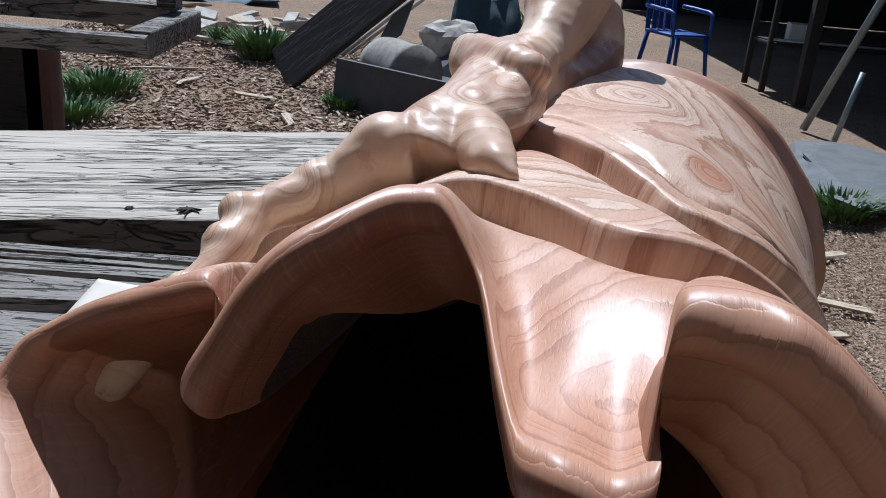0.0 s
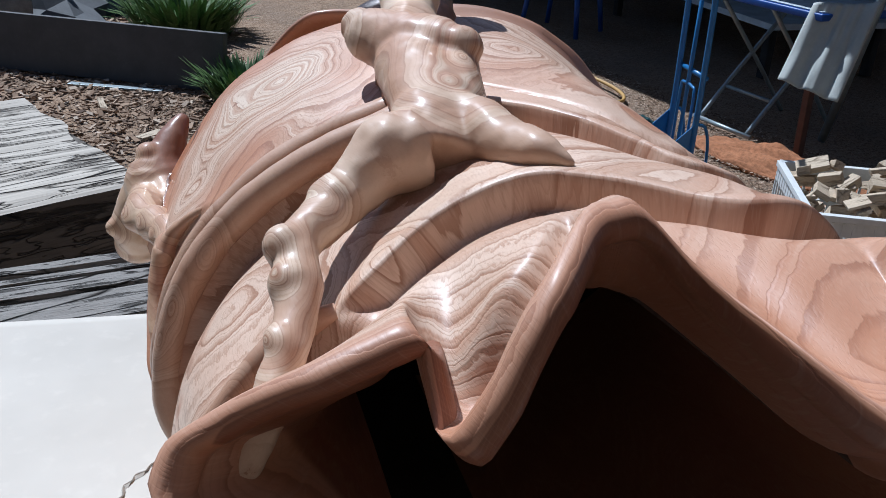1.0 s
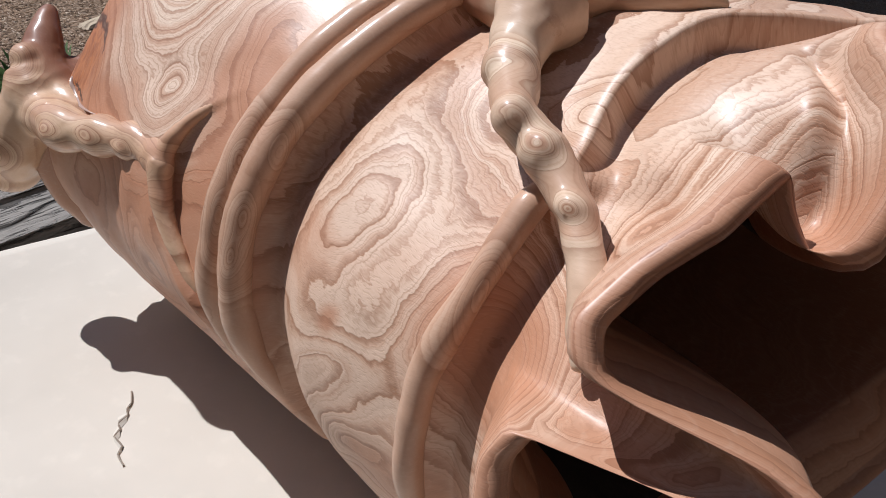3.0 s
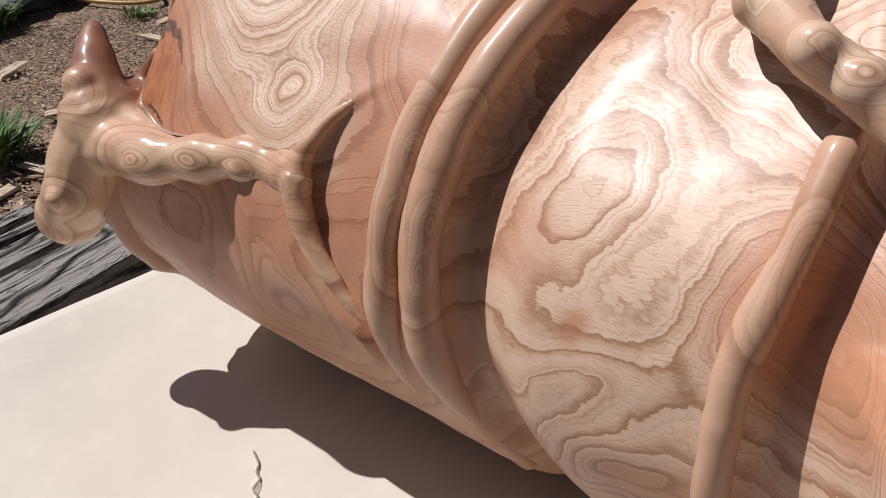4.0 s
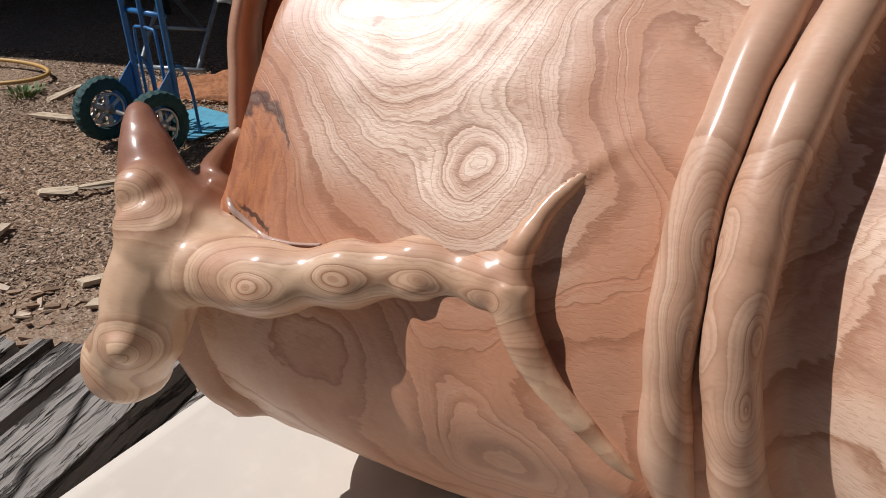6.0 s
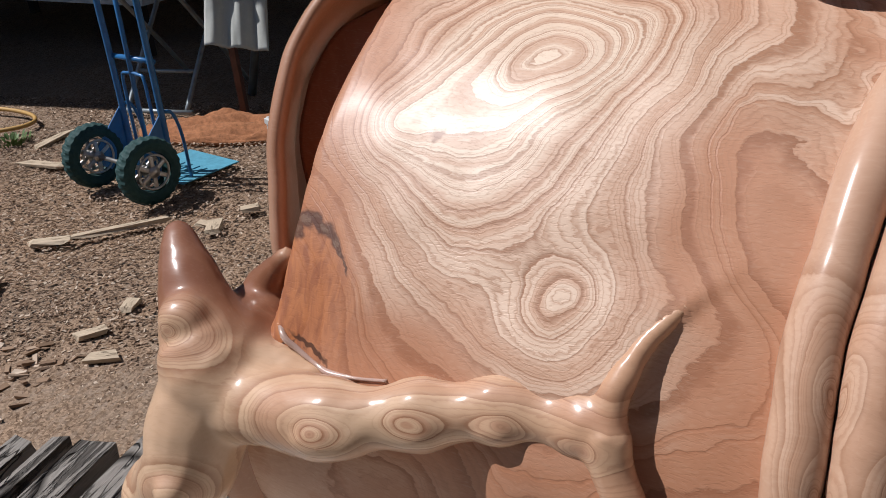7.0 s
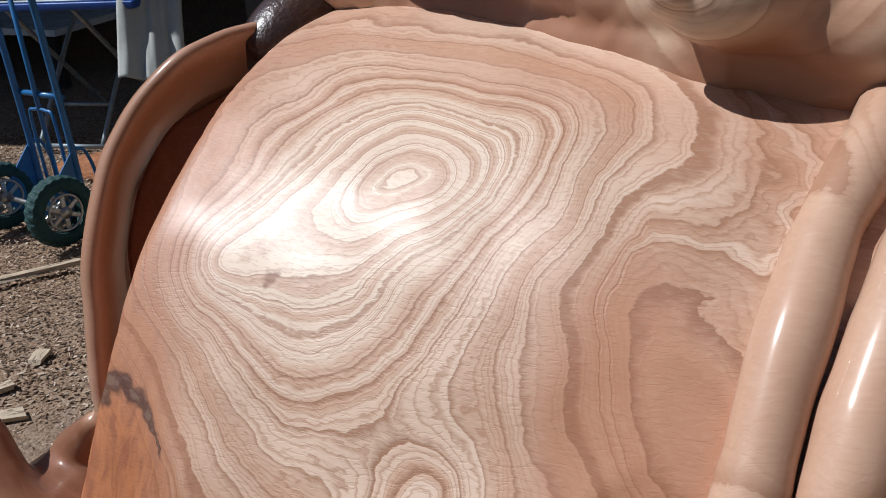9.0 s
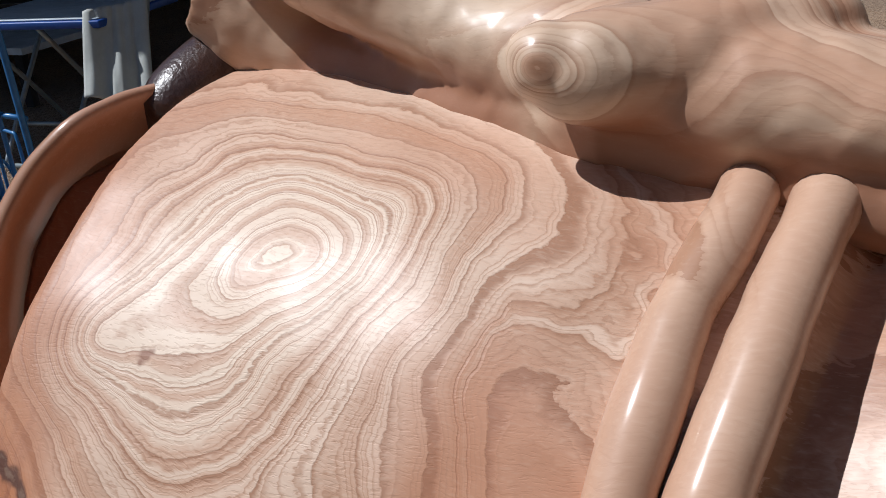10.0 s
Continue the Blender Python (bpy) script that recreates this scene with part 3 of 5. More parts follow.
for k, (x, y) in enumerate(tear):
    w = 0.0022 * math.sin(math.pi * (k + 0.4) / (len(tear) - 0.2)) * (0.6 + 0.6 * rng.random())
    z = card_z(x, y)
    rows.append([bm.verts.new((x + dx * w * 0.6, y + dx * w, z + dz)) for dx, dz in ((-3.0, 0.0003), (-0.8, 0.0018), (0.0, 0.0004), (1.0, 0.0014), (3.2, 0.0003))])
for a, b in zip(rows, rows[1:]):
    for k in range(4):
        bm.faces.new((a[k], a[k + 1], b[k + 1], b[k]))
t = part("tear", bm, CARD, card, "raised ragged tear in the cardboard", smooth=False)
bm = bmesh.new()
tube([(x + 0.0005, y, card_z(x, y) + 0.0010, 0.00035) for x, y in tear], 3, 5, bm)
part("crack", bm, CARD_CORE, card, "dark crack along the tear", smooth=False)

# ---- the carved hollow log ----
ZB, SK = 0.8875, 0.1827


def section(y):
    s = y - 0.6
    return (0.0835 + 0.1859 * s, 0.2277 + 0.0313 * s + 0.1207 * s * s, 0.1868 + 0.1679 * s + 0.0886 * s * s,
            0.1805 + 0.0097 * s + 0.0766 * s * s)


def skin(y, deg, h=0.0):
    """The log's surface at y, at an angle from the top (plus: towards -x), raised by h."""
    cx, al, ar, b = section(y)
    a = radians(deg)
    s, c = math.sin(a), math.cos(a)
    m = 2.006 if s >= 0 else 1.56
    m = 2.0 if abs(s) < 1e-6 else m
    g = (abs(s) ** m + abs(c) ** m) ** (1 / m)
    u, w = -s / g, c / g
    k = 1 + h / b
    z = w * b * k
    return Vector((cx + SK * z + u * (al if u < 0 else ar) * k, y, ZB + b + z))


band_a = knots([(-180, 0.38), (-85.4, 0.374), (-53.9, 0.353), (-31.5, 0.343), (-17.2, 0.34), (-2.2, 0.333), (4.4, 0.339), (7.2, 0.357), (13.6, 0.39),
                (20.9, 0.417), (31.9, 0.433), (38.9, 0.436), (46.7, 0.43), (54, 0.441), (67, 0.447), (83, 0.458), (104, 0.455), (130, 0.45), (180, 0.42)], 5)
band_c = knots([(-180, 0.58), (-85.9, 0.58), (-66.6, 0.53), (-44.2, 0.466), (-28.7, 0.425), (-16.6, 0.415), (-4.8, 0.422), (1.8, 0.46), (7.3, 0.496),
                (14.7, 0.55), (19.2, 0.568), (27.5, 0.568), (39, 0.586), (54, 0.606), (66, 0.617), (82, 0.621), (98, 0.612), (110, 0.595), (118, 0.582),
                (126, 0.565), (180, 0.52)], 4)
band_b = knots([(-180, 0.62), (-85.9, 0.599), (-70.8, 0.553), (-46.5, 0.498), (-28, 0.468), (-12.6, 0.458), (-3.1, 0.48), (3.2, 0.516), (11.9, 0.585),
                (17.4, 0.604), (27.5, 0.591), (34.8, 0.602), (41.9, 0.615), (54, 0.628), (68, 0.639), (84, 0.642), (96, 0.639), (105, 0.631), (114, 0.62),
                (122, 0.602), (180, 0.56)], 4)
# the mouth's edge, by the place along it: how far it swings round, its height over the skin, and its y
mouth_a = knots([(-180, 0), (-110, 0), (-66.5, 0), (-32.4, 0), (-17.8, 3), (-10.1, 6), (-7.2, 9), (-5.1, 8), (-2, 4), (0.6, 0.5), (3.9, 0), (8.1, 0),
                (11.6, -0.5), (13.1, -0.7), (14.7, -0.7), (16, 0), (19.3, 0), (23, 0), (26.5, 2.5), (30.3, 2.6), (33.1, 5), (35.2, 9.3), (36.8, 9.5),
                (39, 3.5), (41.2, -1), (43.8, 0), (50, 0), (56.2, 0), (62.5, 0), (65.7, 1), (67.6, 1), (70.1, 2), (73.1, 2), (76.8, -1), (80.8, 0), (90, 0),
                (105, 0), (130, 0), (155, 0), (180, 0)], 1.3)
mouth_h = knots([(-180, 0), (-110, 0), (-66.5, 0.002), (-32.4, 0.01), (-17.8, 0.017), (-10.1, 0.021), (-7.2, 0.017), (-5.1, 0.015), (-2, -0.021),
                (0.6, -0.021), (3.9, -0.027), (8.1, -0.023), (11.6, -0.023), (13.1, -0.017), (14.7, -0.01), (16, 0), (19.3, 0.028), (23, 0.027),
                (26.5, 0.025), (30.3, 0.018), (33.1, 0.005), (35.2, -0.001), (36.8, 0.012), (39, 0.021), (41.2, 0.025), (43.8, 0.025), (50, 0.033),
                (56.2, 0.039), (62.5, 0.046), (65.7, 0.042), (67.6, -0.002), (70.1, -0.013), (73.1, 0.001), (76.8, 0.029), (80.8, 0.031), (90, 0.03),
                (105, 0.006), (130, 0.008), (155, 0), (180, 0)], 1.3)
mouth_y = knots([(-180, 0.32), (-110, 0.25), (-66.5, 0.203), (-32.4, 0.195), (-17.8, 0.203), (-10.1, 0.213), (-7.2, 0.233), (-5.1, 0.232), (-2, 0.221),
                (0.6, 0.211), (3.9, 0.21), (8.1, 0.216), (11.6, 0.226), (13.1, 0.244), (14.7, 0.266), (16, 0.31), (19.3, 0.33), (23, 0.333), (26.5, 0.309),
                (30.3, 0.303), (33.1, 0.3), (35.2, 0.304), (36.8, 0.325), (39, 0.341), (41.2, 0.346), (43.8, 0.349), (50, 0.354), (56.2, 0.368),
                (62.5, 0.377), (65.7, 0.368), (67.6, 0.302), (70.1, 0.275), (73.1, 0.305), (76.8, 0.389), (80.8, 0.396), (90, 0.385), (105, 0.35),
                (130, 0.33), (155, 0.33), (180, 0.32)], 1.3)


# how far the far lip's crest stands off from the shell's edge
stand_off = knots([(-180, 0.0), (18, 0.0), (24, 0.006), (30, 0.014), (36, 0.025), (42, 0.031), (49, 0.029), (55, 0.026), (63, 0.020), (73, 0.014), (84, 0.008), (95, 0.0), (180, 0.0)], 3)


def back_y(deg):
    x = skin(0.85, deg).x
    return 0.868 - 0.19 * (x + 0.06) - 0.13 * max(0.0, x - 0.06) + float(stand_off(deg))


def bell(x):
    return math.exp(-x * x)


def ease(x):
    x = min(1.0, max(0.0, x))
    return x * x * (3 - 2 * x)


# the far lip's crest over the skin, and the line of the branch's fork
crest = knots([(-180, -0.03), (4, -0.030), (12, -0.016), (19, -0.004), (25, 0.003), (30, 0.005), (36, -0.003), (41, -0.013), (49, -0.023), (55, -0.029), (63, -0.038), (73, -0.044), (84, -0.050), (180, -0.05)], 3)
fork_y = knots([(-180, 0.64), (60, 0.652), (65, 0.671), (70, 0.688), (76, 0.699), (82, 0.700), (87, 0.692), (92, 0.678), (97, 0.660), (102, 0.641), (180, 0.63)], 2)


def fork_h(deg):
    return 0.0085 * ease((deg - 60) / 20) * ease((112 - deg) / 14)


def relief(y, deg):
    """Grooves along the bands, folds at the mouth, and the soft unevenness of hand work."""
    ya, yc = band_a(deg), band_c(deg)
    h = 0.0
    left = ease((deg - 43) / 8)
    d = (ya - 0.020 - y) / 0.013
    h -= left * 0.015 * (bell(d) if d < 0 else math.exp(-d * d * 0.16))
    d = ya - y
    h -= (1 - left) * (0.017 * ease((d + 0.002) / 0.007) * bell(max(0.0, d - 0.006) / 0.020) - 0.003 * bell((d + 0.006) / 0.008))
    left = ease((deg - 16) / 8)
    d = (yc - 0.020 - y) / 0.012
    h -= left * 0.016 * (bell(d) if d < 0 else math.exp(-d * d * 0.22))
    d = yc - y
    h -= (1 - left) * (0.018 * ease((d + 0.002) / 0.007) * bell(max(0.0, d - 0.006) / 0.024) - 0.003 * bell((d + 0.008) / 0.009))
    h -= (1 - left) * 0.0035 * bell((y - band_b(deg)) / 0.0035)
    ym = mouth_y(deg)
    t = min(1.0, max(0.0, (ya - 0.025 - y) / (ya - 0.025 - ym)))
    h += mouth_h(deg) * (t * t * (3 - 2 * t)) ** (1 + 1.2 * ease((deg - 44) / 8))
    h -= 0.017 * bell((y - ym - 0.024) / 0.012) * ease((deg - 20) / 4) * ease((36.5 - deg) / 3)
    h += 0.004 * bell((y - ym - 0.003) / 0.008) * ease((deg - 20) / 4) * ease((36.5 - deg) / 3)
    h += 0.006 * bell((deg - 106) / 22)
    yb = back_y(deg) - float(stand_off(deg))
    w = ease((deg - 10) / 8) * ease((150 - deg) / 30)
    h -= (0.026 + max(0.0, -float(crest(deg)))) * bell(max(0.0, yb - 0.008 - y) / 0.006) * w * ease((84 - deg) / 10)
    h -= 0.003 * ease((y - 0.70) / 0.16) * ease((deg - 12) / 16) * ease((150 - deg) / 30)
    h -= 0.006 * ease((y - yb + 0.085) / 0.085) * ease((deg - 50) / 16) * ease((150 - deg) / 30)
    h -= 0.015 * ease((y - yb + 0.07) / 0.07) * bell((deg - 3) / 15)
    fy = fork_y(deg)
    h += fork_h(deg) * ease((y - fy + 0.002) / 0.007) * bell(max(0.0, y - fy) / 0.065)
    p = skin(y, deg)
    h += 0.0014 * noise.noise(p * 14) + 0.0008 * noise.noise(p * 40)
    for y0, d0, amp, wide, turn in ((0.515, 56, -0.008, 0.06, 16), (0.70, 38, 0.009, 0.085, 24), (0.43, 22, 0.009, 0.06, 13), (0.49, 75, 0.006, 0.06, 13), (0.44, -5, -0.009, 0.06, 13), (0.332, 37.2, -0.022, 0.032, 3.6)):
        h += amp * bell((y - y0) / wide) * bell((deg - d0) / turn)
    return h


shell_thing = thing("carved_log_vessel", "varnished hollow log carved with raised bands and branches, on cardboard", "wood sculpture", (0.08, 0.6, 0.889))
bm = bmesh.new()
wall = knots([(-180, 0.04), (2.1, 0.04), (7.3, 0.02), (15.7, 0.02), (19.7, 0.045), (25.5, 0.036), (30.7, 0.010), (43.3, 0.010), (48.5, 0.03), (57.1, 0.04), (180, 0.04)], 2)
# inner row from which the hollow's shade is coloured in, by angle
shade_from = knots([(-180, 34), (-12, 34), (-5, 28), (0, 12), (6, 10), (8.6, 9), (16.5, 9), (18.9, 13), (27.2, 12), (31.6, 7), (43.3, 7), (48.5, 10), (57.1, 12), (62, 26), (72, 30), (98, 30), (104, 14), (108.9, 12), (180, 12)])
RUNS = (100, 44, 30, 44, 42)
NA, NO, NI = 560, sum(RUNS), 40
turns = np.linspace(-180, 180, 721)
girth = np.array([skin(0.6, d)[:] for d in turns])
girth = np.concatenate([[0], np.cumsum(np.linalg.norm(np.diff(girth, axis=0), axis=1))])
girth -= np.interp(0, turns, girth)
grain = []
cols = []
for i in range(NA):
    deg = -180 + 360 * i / NA
    ym, ye, da = float(mouth_y(deg)), back_y(deg), float(mouth_a(deg))
    col = []
    ya, yc = float(band_a(deg)), float(band_c(deg))
    stops = (ye, yc + 0.016, yc - 0.032, ya + 0.016, ya - 0.032, ym)
    ys = [u + (v - u) * k / n for u, v, n in zip(stops, stops[1:], RUNS) for k in range(n)] + [ym]
    for y in ys:
        t = min(1.0, max(0.0, (float(band_a(deg)) - 0.03 - y) / (float(band_a(deg)) - 0.03 - ym)))
        col.append(skin(y, deg + da * t * t * (3 - 2 * t), relief(y, deg)))
    tip_h = relief(ym, deg)
    for k in range(1, 8):
        q = math.pi * k / 8
        col.append(skin(ym - 0.009 * math.sin(q), deg + da, tip_h - 0.009 + 0.009 * math.cos(q)))
    for j in range(1, NI + 1):
        d = 0.48 * (j / NI) ** 2.2
        f = max(0.0, 1 - d / 0.10)
        f = f * f * (3 - 2 * f)
        thick = 0.018 + float(wall(deg)) * (1 - math.exp(-d / 0.018))
        col.append(skin(ym + d, deg + da * f, tip_h * (0.35 + 0.65 * f) - thick))
    cols.append([bm.verts.new(p) for p in col])
    arc = float(np.interp(deg, turns, girth))
    grain += [(p.y if j < NO else ym - 0.5 * (p.y - ym), arc + 0.0035 * da * ease((ym + 0.08 - p.y) / 0.08), 0.0) for j, p in enumerate(col)]
for i in range(NA):
    a, b = cols[i], cols[(i + 1) % NA]
    for j in range(len(a) - 1):
        bm.faces.new((a[j], b[j], b[j + 1], a[j + 1]))
bm.faces.new([c[0] for c in cols])
bm.faces.new([c[-1] for c in cols][::-1])
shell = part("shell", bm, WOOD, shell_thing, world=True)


def swells(rows, u, v, joined):
    """The sum, or the greatest, of soft tilted humps over the unwrapped log."""
    out = np.zeros_like(u)
    for u0, v0, su, sv, turn, amp in rows:
        c, s = math.cos(radians(turn)), math.sin(radians(turn))
        a, b = (u - u0) * c + (v - v0) * s, (v - v0) * c - (u - u0) * s
        hump = amp * np.exp(-(a / su) ** 2 - (b / sv) ** 2)
        out = out + hump if joined else np.maximum(out, hump)
    return out


grain = np.array(grain)
bend = np.array([[noise.noise(Vector((u * 13, v * 13, k))) * 0.013 + noise.noise(Vector((u * 34, v * 34, k + 5))) * 0.0042 for k in (0.0, 20.0)] for u, v, _ in grain])
ru, rv = grain[:, 0] + bend[:, 0], grain[:, 1] + bend[:, 1]
low = np.array([noise.noise(Vector((u * 5.5, v * 8.0, 3.0))) for u, v in zip(ru, rv)])
# the layers fall away from the two great knots, so that the lines flow round both
cones = [-np.sqrt(((ru - u0) * 1.1) ** 2 + ((rv - v0) * k) ** 2 + 0.006) * 3.4 for u0, v0, k in ((0.757, 0.178, 1.2), (0.330, 0.140, 1.0))]
flow = np.log(np.exp(7 * cones[0]) + np.exp(7 * cones[1])) / 7 + 0.26
shell.data.attributes.new("grain", "FLOAT_VECTOR", "POINT").data.foreach_set("vector", grain.astype(np.float32).ravel())
near_edge = np.tile(np.clip((np.arange(NO + 8 + NI) - NO + 12) / 12.0, 0.0, 1.0), NA)
along_edge = 0.2 + 0.028 * np.tile(np.arange(NO + 8 + NI) - NO, NA) + 0.2 * low
shell.data.attributes.new("growth", "FLOAT", "POINT").data.foreach_set("value", ((swells(SWELLS, ru, rv, True) + flow + 0.28 * low + 0.35) * (1 - near_edge) + near_edge * along_edge).astype(np.float32))
# the groove before the far lip gets its shade as dark red colour
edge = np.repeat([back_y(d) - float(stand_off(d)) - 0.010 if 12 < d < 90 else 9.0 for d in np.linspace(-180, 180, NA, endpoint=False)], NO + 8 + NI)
rear_shade = 1.3 * np.clip((grain[:, 0] - edge) / 0.006, 0.0, 1.0)
# shade inside the mouth, coloured in dark red, later on the two side lobes
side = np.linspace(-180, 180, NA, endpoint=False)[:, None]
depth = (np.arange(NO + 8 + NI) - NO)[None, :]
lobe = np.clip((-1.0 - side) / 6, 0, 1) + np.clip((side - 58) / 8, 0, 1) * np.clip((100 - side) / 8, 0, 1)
inner_shade = (np.clip((depth + 1) / 5.0, 0, 1) * (1 - lobe) + np.clip((depth - 9) / 14.0, 0, 1) * lobe).ravel()
# heart wood red joined with the coloured-in shade of mouth and groove
shell.data.attributes.new("red_shade", "FLOAT", "POINT").data.foreach_set("value", np.maximum(np.maximum(np.minimum(swells(REDS, ru, rv, False), 0.9), 1.3 * inner_shade), np.maximum(rear_shade, 0.62 * near_edge)).astype(np.float32))
# faces far inside the mouth take the near-black shade colour
shell.data.materials.append(HOLLOW_SHADE)
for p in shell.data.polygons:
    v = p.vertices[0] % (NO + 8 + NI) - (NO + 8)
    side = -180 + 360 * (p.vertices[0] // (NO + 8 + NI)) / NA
    p.material_index = 1 if v > float(shade_from(side)) else 0


def band(f, lo, hi, radius, name="raised_band", up=0.0015, step=2.0):
    pts, n = [], int(abs(hi - lo) / step)
    for k in range(n + 1):
        d = lo + (hi - lo) * k / n
        y = float(f(d))
        t = min(1, k / 3, (n - k) / 3)
        p = skin(y, d, up - 0.006 * (1 - t) - 0.006 * ease((d - 98) / 24))
        lump = 1 + 0.14 * noise.noise(Vector((d * 0.11, radius * 900, 0))) + 0.05 * noise.noise(Vector((d * 0.45, radius * 500, 4)))
        pts.append((*p, radius * lump * (0.55 + 0.45 * t) * (1 - 0.45 * ease((d - 98) / 24))))
    return part(name, tube(pts, 3, 20), WOOD_BAND, shell_thing, world=True)


band(band_b, 23, 134, 0.0100, up=0.004)
band(band_c, 23, 136, 0.0108, up=0.004)
band(band_a, 50, 140, 0.0085, up=0.003)

# branch with knuckles that ends in a horn and a lobe
def ridge(degs, up, radius):
    """A fin along the fork's line, from the branch out to a tip."""
    n = len(degs) - 1
    return [(*skin(float(fork_y(d)) + 0.004, d, fork_h(d) + up), max(0.0008, radius * (1 - k / n) ** 0.75 + 0.0012)) for k, d in enumerate(degs)]


bm = bmesh.new()
tube([(-0.118, 0.704, 1.100, 0.014), (-0.121, 0.712, 1.099, 0.0165), (-0.120, 0.727, 1.099, 0.0120), (-0.118, 0.745, 1.099, 0.0145),
      (-0.121, 0.761, 1.096, 0.0120), (-0.123, 0.777, 1.093, 0.0150), (-0.125, 0.795, 1.090, 0.0130), (-0.126, 0.816, 1.086, 0.0180), (-0.119, 0.845, 1.082, 0.0175), (-0.108, 0.880, 1.078, 0.0225)], 5, 18, bm)
tube(ridge((80, 77, 74, 71, 68, 65, 63), -0.001, 0.0058), 3, 12, bm)
tube(ridge((80, 83, 86, 89, 92, 95, 98, 101, 104, 107), -0.001, 0.0085), 3, 12, bm)
tube([(-0.107, 0.884, 1.083, 0.0235), (-0.117, 0.891, 1.062, 0.024), (-0.124, 0.894, 1.046, 0.022), (-0.120, 0.908, 1.028, 0.0225)], 5, 16, bm)
tube([(-0.112, 0.893, 1.060, 0.020), (-0.075, 0.880, 1.045, 0.018), (-0.03, 0.85, 1.04, 0.02)], 4, 12, bm)
for c, r in (((-0.143, 0.891, 1.047), 0.0085), ((-0.119, 0.914, 1.020), 0.0235), ((-0.127, 0.711, 1.097), (0.0095, 0.014, 0.0095)), ((-0.125, 0.746, 1.096), (0.0095, 0.013, 0.0095)), ((-0.129, 0.777, 1.092), (0.0095, 0.014, 0.0095)), ((-0.134, 0.814, 1.086), (0.012, 0.019, 0.012))):
    ball(c, r, bm)
# the horn rises out of the branch's end, with an eyed knob, a web to the shell and a small nub
tube([(-0.090, 0.872, 1.080, 0.026), (-0.098, 0.888, 1.095, 0.0240), (-0.089, 0.900, 1.111, 0.0175), (-0.079, 0.909, 1.125, 0.0130), (-0.070, 0.916, 1.135, 0.0080)], 5, 16, bm)
tube([(-0.112, 0.870, 1.081, 0.021), (-0.108, 0.884, 1.092, 0.0235), (-0.106, 0.892, 1.106, 0.0170)], 4, 16, bm)
tube([(-0.094, 0.888, 1.088, 0.025), (-0.072, 0.884, 1.084, 0.025), (-0.045, 0.876, 1.086, 0.024), (-0.02, 0.86, 1.09, 0.02)], 4, 14, bm)
tube([(-0.070, 0.888, 1.070, 0.020), (-0.05, 0.875, 1.060, 0.022), (-0.02, 0.85, 1.06, 0.02)], 4, 14, bm)
tube([(-0.092, 0.890, 1.100, 0.018), (-0.098, 0.878, 1.090, 0.019), (-0.101, 0.852, 1.086, 0.015), (-0.104, 0.828, 1.087, 0.008)], 4, 14, bm)
tube([(-0.068, 0.860, 1.130, 0.004), (-0.062, 0.872, 1.116, 0.008), (-0.056, 0.884, 1.100, 0.012), (-0.05, 0.88, 1.08, 0.015)], 4, 12, bm)
ball((-0.107, 0.893, 1.113), 0.0125, bm)
ball((-0.070, 0.916, 1.135), 0.0075, bm)
branch = blended(part("carved_branch", bm, WOOD_BRANCH, shell_thing, "pale knuckled branch ending in a red-brown horn and a rounded lobe", world=True), 0.002, 6, 0.003)

# varnish run dry in the seam between the branch and the shell, its glint coloured in
bead = [skin(y, d, relief(y, d) + 0.0003) for y, d in ((0.858, 73.3), (0.859, 75.4), (0.860, 77.9), (0.852, 80.5), (0.843, 82.0), (0.833, 83.0), (0.825, 83.5), (0.810, 82.8), (0.796, 81.8))]
part("varnish_run", tube([(*p, (0.0013 + 0.0004 * math.sin(k * 2.3)) * min(1.0, 0.2 + 0.4 * (len(bead) - 1 - k))) for k, p in enumerate(bead)], 8, 10), VARNISH_GLINT, shell_thing, "hardened bead of glossy varnish, its pale glint coloured in", world=True)

# smooth form on top: shoulders over a narrow neck, and two arms that run down over the bands
bm = bmesh.new()
tube([(-0.023, 0.487, 1.230, 0.024), (-0.014, 0.506, 1.240, 0.025), (-0.001, 0.534, 1.247, 0.0235), (0.011, 0.575, 1.253, 0.0245), (0.022, 0.617, 1.258, 0.0245), (0.040, 0.655, 1.262, 0.0235), (0.055, 0.690, 1.267, 0.0205),
      (0.070, 0.722, 1.284, 0.0250), (0.082, 0.756, 1.305, 0.0330), (0.098, 0.795, 1.332, 0.036), (0.118, 0.828, 1.370, 0.036)], 5, 20, bm)
tube([(0.000, 0.658, 1.267, 0.0120), (0.006, 0.648, 1.266, 0.0180), (0.018, 0.615, 1.266, 0.0215), (0.030, 0.585, 1.268, 0.0200), (0.037, 0.571, 1.270, 0.0150)], 5, 18, bm)
tube([(0.032, 0.579, 1.257, 0.020), (0.019, 0.551, 1.251, 0.021), (0.001, 0.519, 1.244, 0.022)], 5, 16, bm)
tube([(0.034, 0.640, 1.238, 0.025), (0.024, 0.600, 1.234, 0.024), (0.009, 0.560, 1.230, 0.023), (-0.006, 0.520, 1.226, 0.022)], 4, 14, bm)
tube([(0.030, 0.630, 1.238, 0.026), (0.058, 0.680, 1.240, 0.025), (0.088, 0.730, 1.242, 0.026), (0.108, 0.775, 1.250, 0.028), (0.112, 0.82, 1.285, 0.030)], 4, 14, bm)
